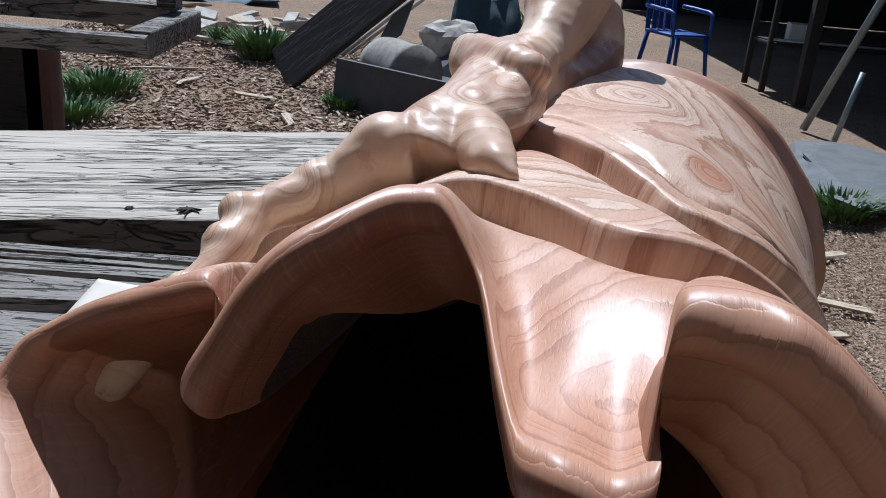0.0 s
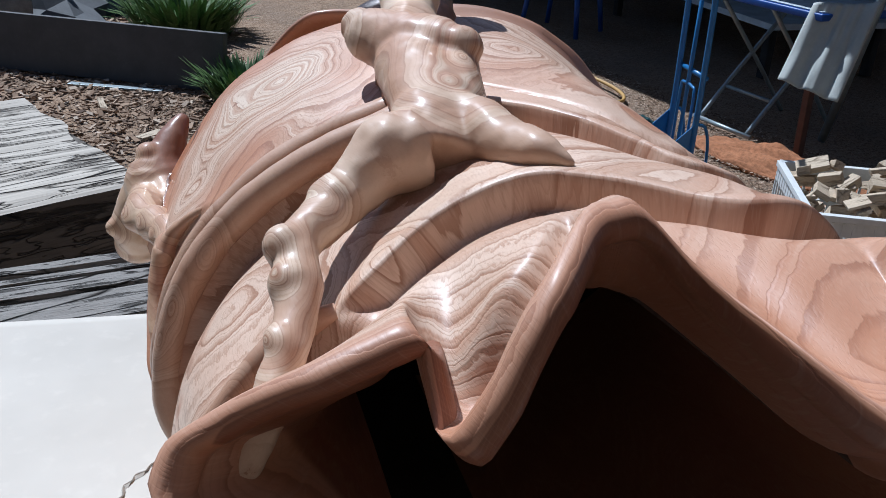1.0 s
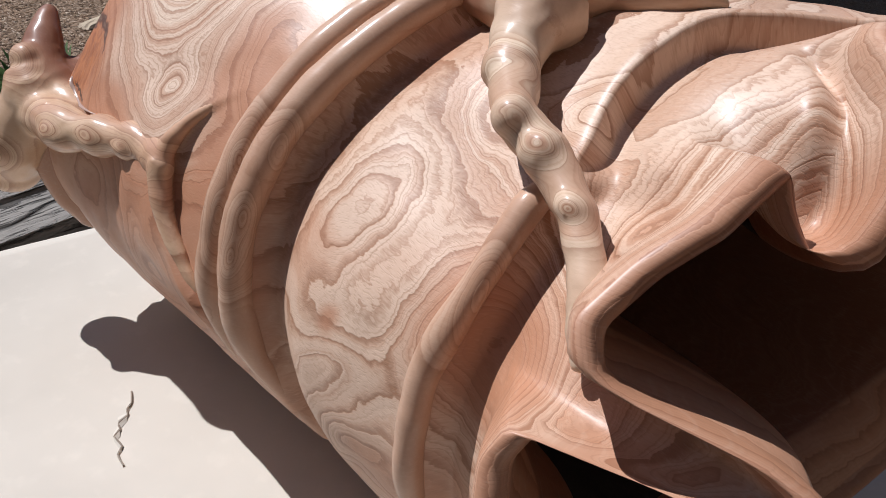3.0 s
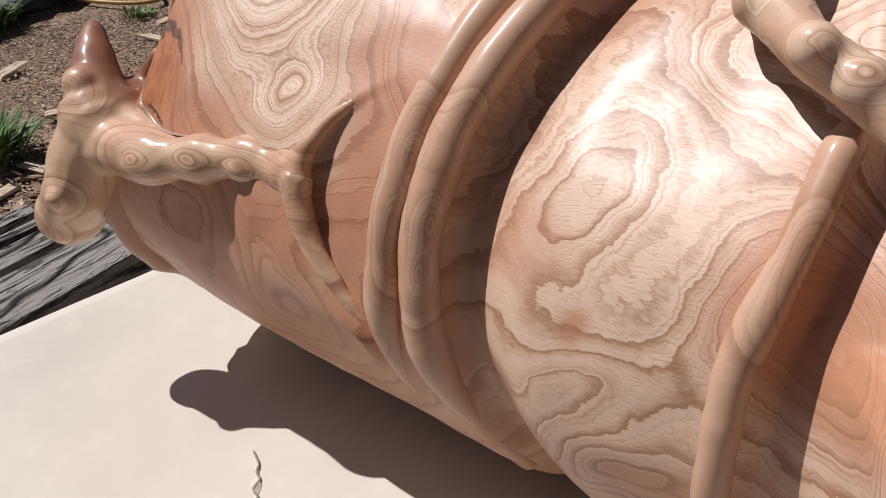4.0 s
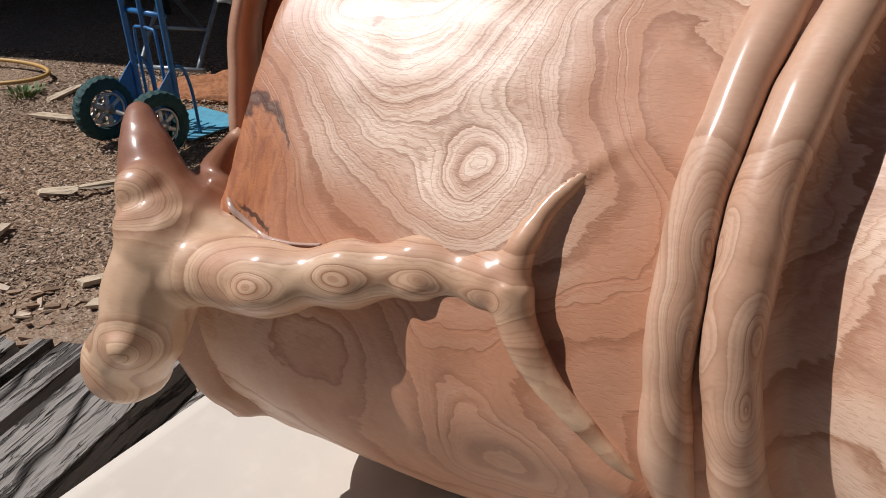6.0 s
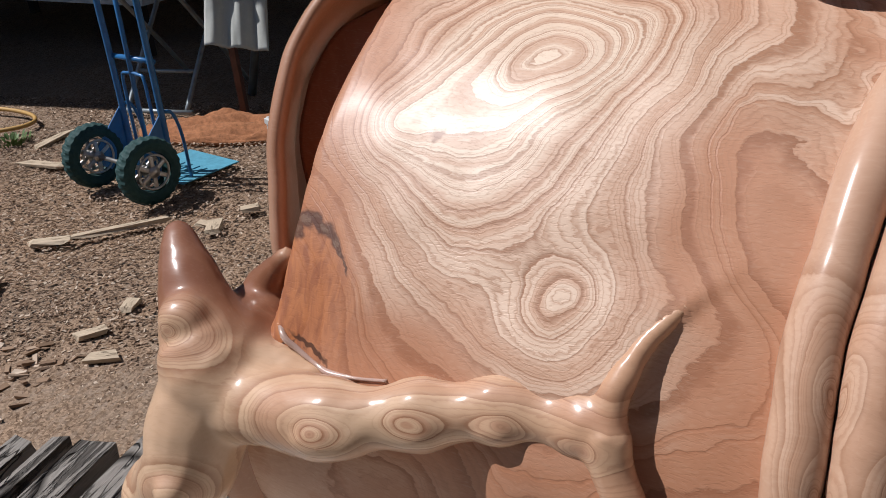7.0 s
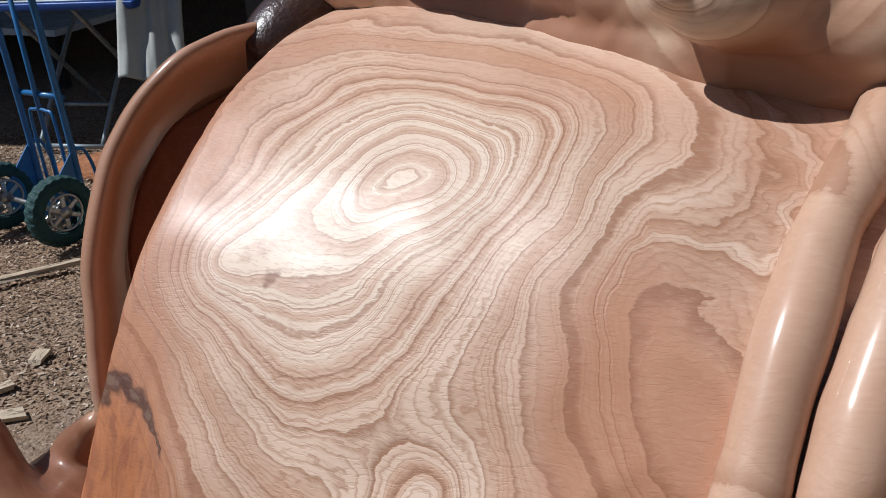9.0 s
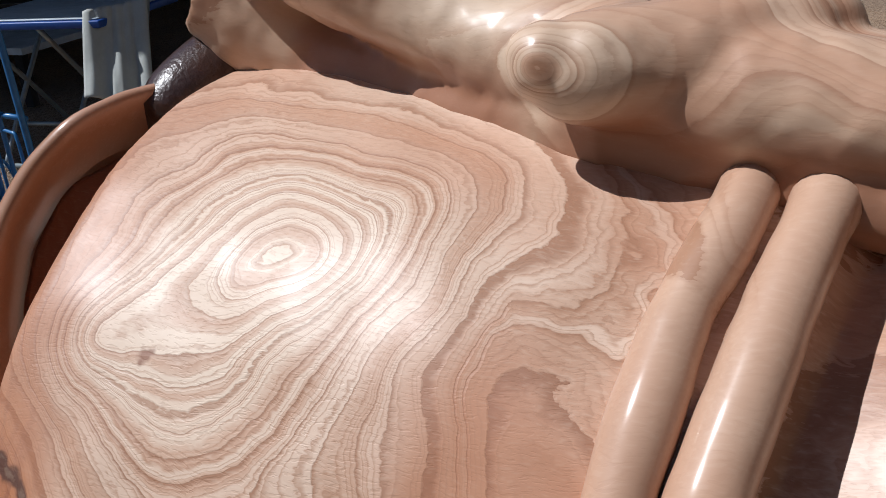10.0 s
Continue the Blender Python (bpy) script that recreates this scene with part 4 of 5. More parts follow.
for c, r in (((0.003, 0.659, 1.270), 0.0130), ((0.036, 0.572, 1.273), 0.0140), ((0.025, 0.553, 1.261), 0.0125), ((0.002, 0.522, 1.256), 0.0135), ((0.003, 0.497, 1.249), 0.0150), ((-0.078, 0.486, 1.217), 0.0148), ((-0.044, 0.498, 1.238), 0.021), ((-0.113, 0.461, 1.209), 0.0112), ((-0.118, 0.440, 1.200), 0.0105), ((-0.130, 0.414, 1.186), 0.0088)):
    ball(c, r, bm)
tube([(-0.027, 0.495, 1.238, 0.024), (-0.048, 0.496, 1.233, 0.020), (-0.070, 0.489, 1.218, 0.0140), (-0.090, 0.476, 1.212, 0.0125), (-0.107, 0.462, 1.207, 0.0118), (-0.113, 0.441, 1.197, 0.0112),
      (-0.125, 0.416, 1.184, 0.0102), (-0.143, 0.395, 1.165, 0.0092), (-0.156, 0.386, 1.149, 0.0085), (-0.166, 0.379, 1.134, 0.0040)], 5, 16, bm)
tube([(-0.009, 0.515, 1.244, 0.024), (0.006, 0.490, 1.248, 0.017), (0.008, 0.460, 1.247, 0.0145), (0.011, 0.436, 1.251, 0.0110), (0.019, 0.417, 1.249, 0.003)], 5, 14, bm)
top_form = blended(part("carved_top_form", bm, WOOD_PALE, shell_thing, "smooth pale swelling form with a knuckled arm", world=True), 0.0022, 9, 0.0048)


def rim(lo, hi, profile, label):
    """The curled lip round the log's far end."""
    b = bmesh.new()
    cols, n = [], int(abs(hi - lo) / 1.2)
    for k in range(n + 1):
        d = lo + (hi - lo) * k / n
        y = back_y(d)
        e = ease(min(6 * k / n, 6 * (n - k) / n))
        cols.append([b.verts.new(skin(y + dy + 0.0015 * noise.noise(Vector((d * 0.09, dh * 40, 2))), d, dh)) for dy, dh in profile(d, y, e)])
    for a, c in zip(cols, cols[1:]):
        for j in range(len(a) - 1):
            b.faces.new((a[j], c[j], c[j + 1], a[j + 1]))
    return part("rim_lip", b, WOOD_RIM, shell_thing, label, world=True)


def curled(d, y, e):
    top = float(crest(d)) + 0.0012 * noise.noise(Vector((d * 0.15, 0, 5)))
    low = min(-0.024, top - 0.030)
    top -= 0.002
    return [(0.005, low - 0.004), (0.002, low + 0.2 * (top - low)), (-0.002, low + 0.6 * (top - low)), (-0.005, top - 0.004), (-0.004, top - 0.001), (-0.001, top), (0.003, top - 0.002),
            (0.006, top - 0.008), (0.008, top - 0.03), (0.006, top - 0.06)]


def lower(d, y, e):
    base, top = relief(y, d), 0.007 * e
    return [(a, base + c) for a, c in ((-0.010, -0.004), (-0.004, 0.3 * top), (0.000, 0.8 * top), (0.005, top), (0.010, 0.8 * top), (0.014, -0.004), (0.014, -0.03))]


far_crest = knots([(-180, 0.010), (-75, 0.010), (-60, 0.011), (-45, 0.011), (-35, 0.010), (-25, 0.007), (-15, 0.001), (-5, -0.007), (5, -0.009), (20, -0.006)], 4)


def upturned(d, y, e):
    base = relief(y, d)
    top = max(0.004, float(far_crest(d)) - base + 0.002 * noise.noise(Vector((d * 0.07, 0, 2)))) * e
    return [(a, base + c) for a, c in ((-0.016, -0.004), (-0.004, 0.10 * top), (0.004, 0.5 * top), (0.006, 0.9 * top), (0.011, top), (0.017, 0.97 * top), (0.020, 0.85 * top), (0.022, 0.4 * top), (0.024, -0.02))]


rim(84, 10, curled, "curled dark-red lip round the log's end, its crest worn pale")
rim(132, 90, lower, "dark-red lip at the underside of the log's end")
rim(14, -120, upturned, "upturned dark-red lip round the log's end")
bm = bmesh.new()
tube([(0.070, 0.844, 1.230, 0.010), (0.085, 0.838, 1.236, 0.017), (0.105, 0.828, 1.242, 0.021), (0.125, 0.815, 1.250, 0.020)], 4, 14, bm)
part("knob", bm, KNOT_DARK, shell_thing, "dark glossy knob at the lip's upper end", world=True)

def rock(name, p, size, label, mat, seed, flat=1.0, group="", cat="stone"):
    b = bmesh.new()
    bmesh.ops.create_icosphere(b, subdivisions=3, radius=1.0)
    for v in b.verts:
        n = noise.noise(v.co * 1.3 + Vector((seed * 7.1, 0, 0))) + 0.5 * noise.noise(v.co * 3 + Vector((0, seed * 3.3, 0)))
        q = v.co * (1 + 0.35 * n)
        v.co = Vector((q.x * size[0], q.y * size[1], max(-0.9, min(q.z, flat)) * size[2]))
    return solid(name, b, mat, label, cat, p, (0, 0, seed * 57 % 360), group)


# ---- slab bench beyond ----
slab_bench = thing("slab_bench", "thick bleached timber slab bench with split edges", "bench", (-0.03, 1.40, 0), 15.0)
bm = timber_plank(-3.2, 0.0, 0.0, 0.54, 0.90, 0.14, 3.7, cuts=70, rows=16, wear=0.010)
for v in bm.verts:
    if v.co.x > -0.3:
        v.co.x += (v.co.x + 0.3) / 0.3 * (0.020 * noise.noise(Vector((3.0, v.co.y * 7, 0))) - 0.008)
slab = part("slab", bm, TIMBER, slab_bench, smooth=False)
# side faces take a timber far darker than the slab's top
slab.data.materials.append(DARK_SIDE)
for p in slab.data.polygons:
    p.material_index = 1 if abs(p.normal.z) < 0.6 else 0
for x in (-2.7, -0.45):
    part("support", box((0.18, 0.42, 0.75), (x, 0.27, 0.375), 0.01), DECKWOOD, slab_bench)


# ---- small litter on the slab bench and a strip on the ground ----
bm = bmesh.new()
q = random.Random(3)
for k in range(9):
    d = q.uniform(0, 6.28)
    l = q.uniform(0.008, 0.022)
    tube([(-l * math.cos(d), -l * math.sin(d), 0.002 + 0.004 * q.random(), 0.0012), (0.0, 0.0, 0.006, 0.0022), (l * math.cos(d + 2.6), l * math.sin(d + 2.6), 0.003, 0.0008)], 3, 6, bm)
solid("dry_twig", bm, BARK_DARK, "small dry dark seed head lying on the slab bench", "twig", (-0.372, 1.345, 0.893), smooth=True)
for k, (x, y) in enumerate(((-0.46, 1.33), (-0.40, 1.62), (-0.58, 1.56), (-0.70, 1.50), (-0.52, 1.46))):
    rock("wood_crumb", (x, y, 0.897), (0.005, 0.007, 0.004), "tiny dark crumb of bark on the slab bench", BARK_DARK, k + 2.0, group="crumbs on the slab", cat="crumb")
solid("metal_strip", box((0.55, 0.05, 0.012), (0, 0, 0.006), 0.002), TUBE, "flat grey metal strip lying below a board", "strip", (0.42, 5.35, 0.0), (0, 0, -33))


# ---- hand truck ----
def wheel(parent, x):
    b = bmesh.new()
    prof = [(-0.030, 0.082), (-0.036, 0.095), (-0.035, 0.112), (-0.027, 0.127), (-0.010, 0.133), (0.010, 0.133), (0.027, 0.127), (0.035, 0.112), (0.036, 0.095), (0.030, 0.082)]
    rings = []
    for k in range(96):
        a = 2 * math.pi * k / 96
        lug = 1.0 if (k // 2) % 2 else 0.0
        rings.append([b.verts.new((u, (r + (0.0035 * lug if 2 <= i <= 4 else 0.0035 * (1 - lug) if 5 <= i <= 7 else 0)) * math.cos(a),
                                   (r + (0.0035 * lug if 2 <= i <= 4 else 0.0035 * (1 - lug) if 5 <= i <= 7 else 0)) * math.sin(a))) for i, (u, r) in enumerate(prof)])
    for k in range(96):
        u, v = rings[k], rings[(k + 1) % 96]
        for i in range(len(prof) - 1):
            b.faces.new((u[i], u[i + 1], v[i + 1], v[i]))
        b.faces.new((u[-1], u[0], v[0], v[-1]))
    bmesh.ops.translate(b, vec=(x, 0, 0.137), verts=b.verts)
    t = part("tyre", b, TEAL_RUBBER, parent, "dark green rubber tyre with lugs", smooth=False)
    b = bmesh.new()
    for s in (-1, 1):
        for k in range(6):
            box((0.010, 0.018, 0.050), (s * 0.030, 0, 0.040), 0.003, b, Matrix.Rotation(2 * math.pi * k / 6, 4, "X"))
        pts = [(s * 0.034, 0.068 * math.cos(q), 0.068 * math.sin(q), 0.005) for q in np.linspace(0, 2 * math.pi, 37)]
        tube(pts, 1, 8, b, straight=True)
    bmesh.ops.create_cone(b, cap_ends=True, segments=20, radius1=0.022, radius2=0.022, depth=0.084, matrix=Matrix.Rotation(radians(90), 4, "Y"))
    bmesh.ops.translate(b, vec=(x, 0, 0.137), verts=b.verts)
    part("rim", b, STEEL, t, "dull steel spoked rim")


truck = thing("hand_truck", "blue steel hand truck with green rubber wheels, standing upright", "hand truck", (2.375, 3.065, 0), 71.0)
# local: x along the axle (plus: far wheel), y towards -plate
wheel(truck, -0.19)
wheel(truck, 0.19)
part("axle", tube([(-0.22, 0, 0.137, 0.009), (0.22, 0, 0.137, 0.009)], 1, 10, straight=True), STEEL, truck)
FW = -0.155
for x in (-0.115, 0.155):
    part("rail", tube([(x, FW, 0.02, 0.0135), (x, FW, 0.5, 0.0135), (x, FW + 0.02, 1.05, 0.0135), (x * 0.9, FW + 0.10, 1.25, 0.0135)], 4, 10), BLUE, truck)
part("middle_rail", tube([(0.03, FW, 0.10, 0.010), (0.03, FW, 1.0, 0.010)], 1, 10, straight=True), BLUE, truck)
for z in (0.52, 0.98):
    part("crossbar", tube([(-0.12, FW - 0.012, z, 0.011), (0.16, FW - 0.012, z, 0.011)], 1, 10, straight=True), BLUE, truck)
part("stay", tube([(-0.05, FW, 0.10, 0.007), (-0.05, FW, 0.42, 0.007), (-0.02, FW, 0.46, 0.007), (0.07, FW, 0.46, 0.007), (0.10, FW, 0.42, 0.007), (0.10, FW, 0.10, 0.007)], 3, 8), BLUE, truck)
for x in (-0.118, 0.158):
    b = bmesh.new()
    vs = [b.verts.new((x, y, z)) for y, z in ((FW - 0.01, 0.33), (FW - 0.01, 0.02), (FW + 0.06, 0.03), (0.02, 0.115), (0.02, 0.145))]
    f = b.faces.new(vs)
    g = bmesh.ops.extrude_face_region(b, geom=[f])
    bmesh.ops.translate(b, vec=(0.006, 0, 0), verts=[v for v in g["geom"] if isinstance(v, bmesh.types.BMVert)])
    part("gusset", b, BLUE, truck, smooth=False)
    part("skid", tube([(x, FW - 0.012, 0.32, 0.007), (x, FW - 0.05, 0.30, 0.007), (x, FW - 0.075, 0.20, 0.007), (x, FW - 0.08, 0.02, 0.007)], 5, 8), BLUE, truck)
b = box((0.34, 0.30, 0.006), (0.02, FW - 0.16, 0.012), 0.002)
for k in range(5):
    box((0.012, 0.16, 0.006), (-0.09 + 0.05 * k, FW - 0.10, 0.017), 0.002, b)
part("toe_plate", b, BLUE_PLATE, truck, "faded light blue toe plate", smooth=False)


# ---- crate of offcuts ----
def crate(name, loc, rz, mat, label, w, d, h):
    c = thing(name, label, "crate", loc, rz, kind="")
    part("base", box((w - 0.02, d - 0.02, 0.012), (0, 0, 0.012), 0.003), mat, c)
    for s in (-1, 1):
        for horizontal, length, off in ((True, w, d / 2), (False, d, w / 2)):
            def put(name, size, u, z, away=0.0):
                size = size if horizontal else (size[1], size[0], size[2])
                v = s * (off + away)
                part(name, box(size, (u, v, z) if horizontal else (v, u, z), 0.002), mat, c, smooth=False)
            put("rim", (length, 0.026, 0.022), 0, h - 0.011)
            put("side_panel", (length, 0.010, 0.055), 0, h - 0.050)
            put("lower_panel", (length, 0.010, 0.04), 0, 0.025)
            put("rail", (length, 0.010, 0.02), 0, h * 0.48)
            n = int(length / 0.036)
            for k in range(n + 1):
                put("slat", (0.010, 0.006, h - 0.05), -length / 2 + 0.006 + (length - 0.012) * k / n, h / 2, 0.004)
    return c


CX, CY, CRZ = 2.56, 2.09, 54.5
crate("plastic_crate", (CX, CY, 0), CRZ, CRATE, "white plastic crate heaped with wood offcuts", 0.56, 0.47, 0.30)
for k in range(90):
    m = pose(CX, CY, 0, 0, 0, CRZ)
    layer = k // 22
    p = m @ Vector((rng.uniform(-0.23, 0.23), rng.uniform(-0.18, 0.18), 0.12 + 0.06 * layer + rng.uniform(0, 0.03)))
    s = (rng.uniform(0.04, 0.12), rng.uniform(0.03, 0.08), rng.uniform(0.012, 0.05))
    solid("wood_offcut", box(s, (0, 0, 0), 0.002), OFFCUT, "small pale sawn wood offcut in a crate", "offcut", p, (rng.uniform(-25, 25), rng.uniform(-25, 25), rng.uniform(0, 180)), "offcuts in the crate")


# ---- long grey board on edge, dark board leaning behind it, a log and a stone ----
solid("grey_plank", box((2.10, 0.06, 0.33), (0, 0, 0.165), 0.004), GREYBOARD, "long grey painted board standing on its edge", "board", (0.165, 5.76, 0.0), (-6, 0, -38.6))
solid("dark_board", box((2.3, 0.05, 0.42), (1.15, 0, 0.21), 0.006), DARKPLANK, "black weathered board propped up at one end", "board", (-1.06, 6.95, -0.04), (-38, -42, -9))


def log(name, p, r, length, rz, label):
    b = bmesh.new()
    rings = []
    for i in range(9):
        x = length * (i / 8 - 0.5)
        rings.append([b.verts.new((x, r * (1 + 0.07 * noise.noise(Vector((x * 4, math.cos(q) * 1.5, math.sin(q) * 1.5)))) * math.cos(q),
                                   r * (1 + 0.07 * noise.noise(Vector((x * 4, math.cos(q) * 1.5, math.sin(q) * 1.5)))) * math.sin(q))) for q in (2 * math.pi * k / 24 for k in range(24))])
    for u, v in zip(rings, rings[1:]):
        for k in range(24):
            b.faces.new((u[k], u[(k + 1) % 24], v[(k + 1) % 24], v[k]))
    b.faces.new(rings[0])
    b.faces.new(rings[-1])
    return solid(name, b, BARK, label, "log", p, (0, 0, rz), smooth=True)


log("log", (-0.20, 6.55, 0.26), 0.21, 0.5, -60, "short pale log lying behind a grey board")
rock("stone", (0.14, 6.95, 0.45), (0.22, 0.18, 0.16), "rough pale stone on a pile", STONE, 3)
rock("soil_mound", (0.05, 7.05, 0.0), (0.75, 0.55, 0.38), "mound of dark soil behind a board", SLATE, 5, 0.9, cat="soil")


def sheet(name, label, cat, mat, corners, bulge, seed, n=14, thick=0.01, folds=(2.6, 1.4)):
    """A slack or flat sheet between four corners."""
    b = bmesh.new()
    c = [Vector(q) for q in corners]
    nrm = (c[1] - c[0]).cross(c[3] - c[0]).normalized()
    g = []
    for j in range(n + 1):
        row = []
        for i in range(n + 1):
            u, v = i / n, j / n
            p = (c[0] * (1 - u) + c[1] * u) * (1 - v) + (c[3] * (1 - u) + c[2] * u) * v
            p += nrm * bulge * (noise.noise(Vector((u * folds[0] + seed, v * folds[1], seed))) + 0.5 * noise.noise(Vector((u * folds[0] * 2.7, v * folds[1] * 2.7 + seed, 0))))
            row.append(b.verts.new(p))
        g.append(row)
    for r0, r1 in zip(g, g[1:]):
        for k in range(n):
            b.faces.new((r0[k], r0[k + 1], r1[k + 1], r1[k]))
    ob = solid(name, b, mat, label, cat, smooth=bulge > 0)
    ob.modifiers.new("thick", "SOLIDIFY").thickness = thick
    return ob


sheet("tarpaulin", "crumpled blue-grey tarpaulin over a stack", "tarpaulin", TARP, [(0.10, 7.3, 0), (0.85, 7.5, 0), (0.70, 7.9, 0.75), (0.20, 7.8, 0.80)], 0.10, 2)
sheet("tarpaulin", "crumpled blue tarpaulin on the ground", "tarpaulin", TARP, [(-3.6, 12.0, 0.02), (-2.0, 12.2, 0.02), (-2.2, 13.2, 0.35), (-3.5, 13.2, 0.3)], 0.14, 4)
sheet("grey_plate", "flat grey offcut plate leaning on a stone", "plate", SLATE, [(-0.44, 6.9, 0.30), (-0.22, 6.95, 0.46), (-0.14, 7.05, 0.72), (-0.30, 7.0, 0.60)], 0.0, 1, 4, 0.02)

# pale pipes leaning in a bundle
for k in range(7):
    x, y = -1.10 + 0.055 * k, 8.45 + 0.04 * k
    solid("pipe", tube([(x, y, 0.0, 0.018), (x + 1.0 + 0.07 * k, y, 1.2, 0.018)], 1, 8, straight=True), PIPE, "pale plastic pipe leaning in a bundle", "pipe", group="leaning pipes", smooth=True)

# heap of pale broken slabs and battens
for k in range(34):
    x, y = rng.uniform(-3.3, -1.2), rng.uniform(8.5, 11.6)
    s = (rng.uniform(0.15, 0.42), rng.uniform(0.10, 0.26), rng.uniform(0.02, 0.05))
    solid("broken_slab", box(s, (0, 0, 0), 0.006), STONE if k % 3 else OFFCUT, "pale broken slab in a loose heap", "slab", (x, y, 0.02 + 0.11 * rng.random() * (1 if k % 2 else 2)), (rng.uniform(-14, 14), rng.uniform(-14, 14), rng.uniform(0, 180)), "broken slabs")
for k in range(7):
    x, y = rng.uniform(-2.4, -1.0), rng.uniform(8.6, 10.4)
    solid("batten", box((rng.uniform(0.6, 1.1), 0.07, 0.03), (0, 0, 0), 0.003), OFFCUT, "weathered pale batten on the heap", "batten", (x, y, 0.045), (0, rng.uniform(-4, 4), rng.uniform(100, 160)), "battens")

# ---- trestle standing behind the slab bench ----
trestle = thing("trestle", "rough grey timber trestle with a dark side panel", "trestle", (-1.2, 2.1, 0))
part("front_beam", timber_plank(-2.2, -0.62, 1.96, 2.01, 1.058, 0.045, 1.1, cuts=16, rows=3, wear=0.004), DECKWOOD, trestle, world=True, smooth=False)
part("back_beam", timber_plank(-2.2, -0.70, 2.40, 2.47, 1.075, 0.06, 5.1, cuts=16, rows=3, wear=0.004), DECKWOOD, trestle, world=True, smooth=False)
part("top_board", timber_plank(-2.2, -0.97, 1.98, 2.14, 1.088, 0.025, 8.1, cuts=16, rows=4, wear=0.004), DECKWOOD, trestle, world=True, smooth=False)
part("end_rail", box((0.06, 0.44, 0.06), (-0.65, 2.22, 1.035), 0.006), DECKWOOD, trestle, world=True)
part("upright", box((0.05, 0.06, 0.12), (-0.68, 2.36, 1.13), 0.004), DECKWOOD, trestle, world=True)
part("side_panel", box((0.66, 0.03, 0.50), (-1.20, 2.03, 0.76), 0.003), DARKPLANK, trestle, world=True)
for x, y in ((-0.88, 2.05), (-2.1, 2.05), (-1.25, 2.43), (-2.1, 2.43)):
    part("leg", box((0.06, 0.07, 1.01), (x, y, 0.505), 0.004), REDWOOD, trestle, world=True)


# ---- folding table, canvas and panels at the shed's edge ----
def table_legs(parent, y):
    for a, b in (((3.34, y, 0.02), (3.95, y, 0.70)), ((3.98, y, 0.02), (3.36, y, 0.70))):
        part("leg", tube([(a[0] + 0.10 * (1 if a[0] < 3.6 else -1) * 0, a[1], a[2], 0.013), ((a[0] * 3 + b[0]) / 4, y, 0.20, 0.013), ((a[0] + b[0]) / 2, y, 0.37, 0.013), (*b, 0.013)], 4, 8), TUBE, parent, world=True)


table = thing("folding_table", "folding table with a dark blue edge and crossed steel legs", "table", (3.65, 3.6, 0))
part("tabletop", box((0.72, 0.80, 0.035), (3.64, 3.44, 0.72), 0.008), CHAIR_BLUE, table, world=True)
part("top_sheet", box((0.68, 0.76, 0.006), (3.64, 3.44, 0.742), 0.002), TABLE_TOP, table, world=True)
table_legs(table, 3.42)
table_legs(table, 3.78)
part("foot_bar", tube([(3.34, 3.38, 0.03, 0.013), (3.34, 3.82, 0.03, 0.013)], 1, 8, straight=True), TUBE, table, world=True)
part("brace", tube([(3.50, 3.42, 0.20, 0.011), (3.50, 3.78, 0.20, 0.011)], 1, 8, straight=True), TUBE, table, world=True)
sheet("canvas_sheet", "grey-green canvas sheet hung over a table's end", "canvas", CLOTH, [(3.13, 3.09, 0.43), (3.27, 2.84, 0.37), (3.52, 2.93, 0.80), (3.31, 3.13, 0.77)], 0.030, 6, 26, 0.004, (4.5, 0.6))
solid("grey_pole", tube([(3.80, 3.30, 0.0, 0.024), (3.40, 2.78, 1.15, 0.024)], 1, 10, straight=True), TUBE, "grey steel pole leaning beside a canvas sheet", "pole", smooth=True)
solid("red_board", box((0.07, 0.03, 0.5), (0, 0, 0.25), 0.003), REDWOOD, "short red-brown board standing under a table", "board", (3.42, 3.12, 0), (0, -6, 20))
sheet("grey_screen", "large grey sheet screen standing in shade", "screen", GREYBOARD, [(3.75, 2.75, 0.12), (4.15, 1.3, 0.12), (4.35, 1.35, 1.4), (3.95, 2.8, 1.4)], 0.0, 1, 4, 0.02)
part_table = thing("low_table", "low table topped with a pale blue-grey sheet", "table", (5.4, 5.9, 0))
b = bmesh.new()
f = b.faces.new([b.verts.new(q) for q in ((4.90, 6.95, 0.36), (4.38, 4.35, 0.36), (5.5, 4.2, 0.36), (6.1, 6.8, 0.36))])
g = bmesh.ops.extrude_face_region(b, geom=[f])
bmesh.ops.translate(b, vec=(0, 0, 0.04), verts=[v for v in g["geom"] if isinstance(v, bmesh.types.BMVert)])
part("tabletop", b, TABLE_TOP, part_table, world=True, smooth=False)
for x, y in ((5.0, 6.75), (4.55, 4.5), (5.4, 4.35), (5.95, 6.7)):
    part("leg", box((0.06, 0.06, 0.36), (x, y, 0.18), 0.004), SHEDDARK, part_table, world=True)
crate("teal_crate", (3.25, 1.75, 0), 20, TEAL_CRATE, "teal plastic crate on the ground", 0.5, 0.36, 0.18)


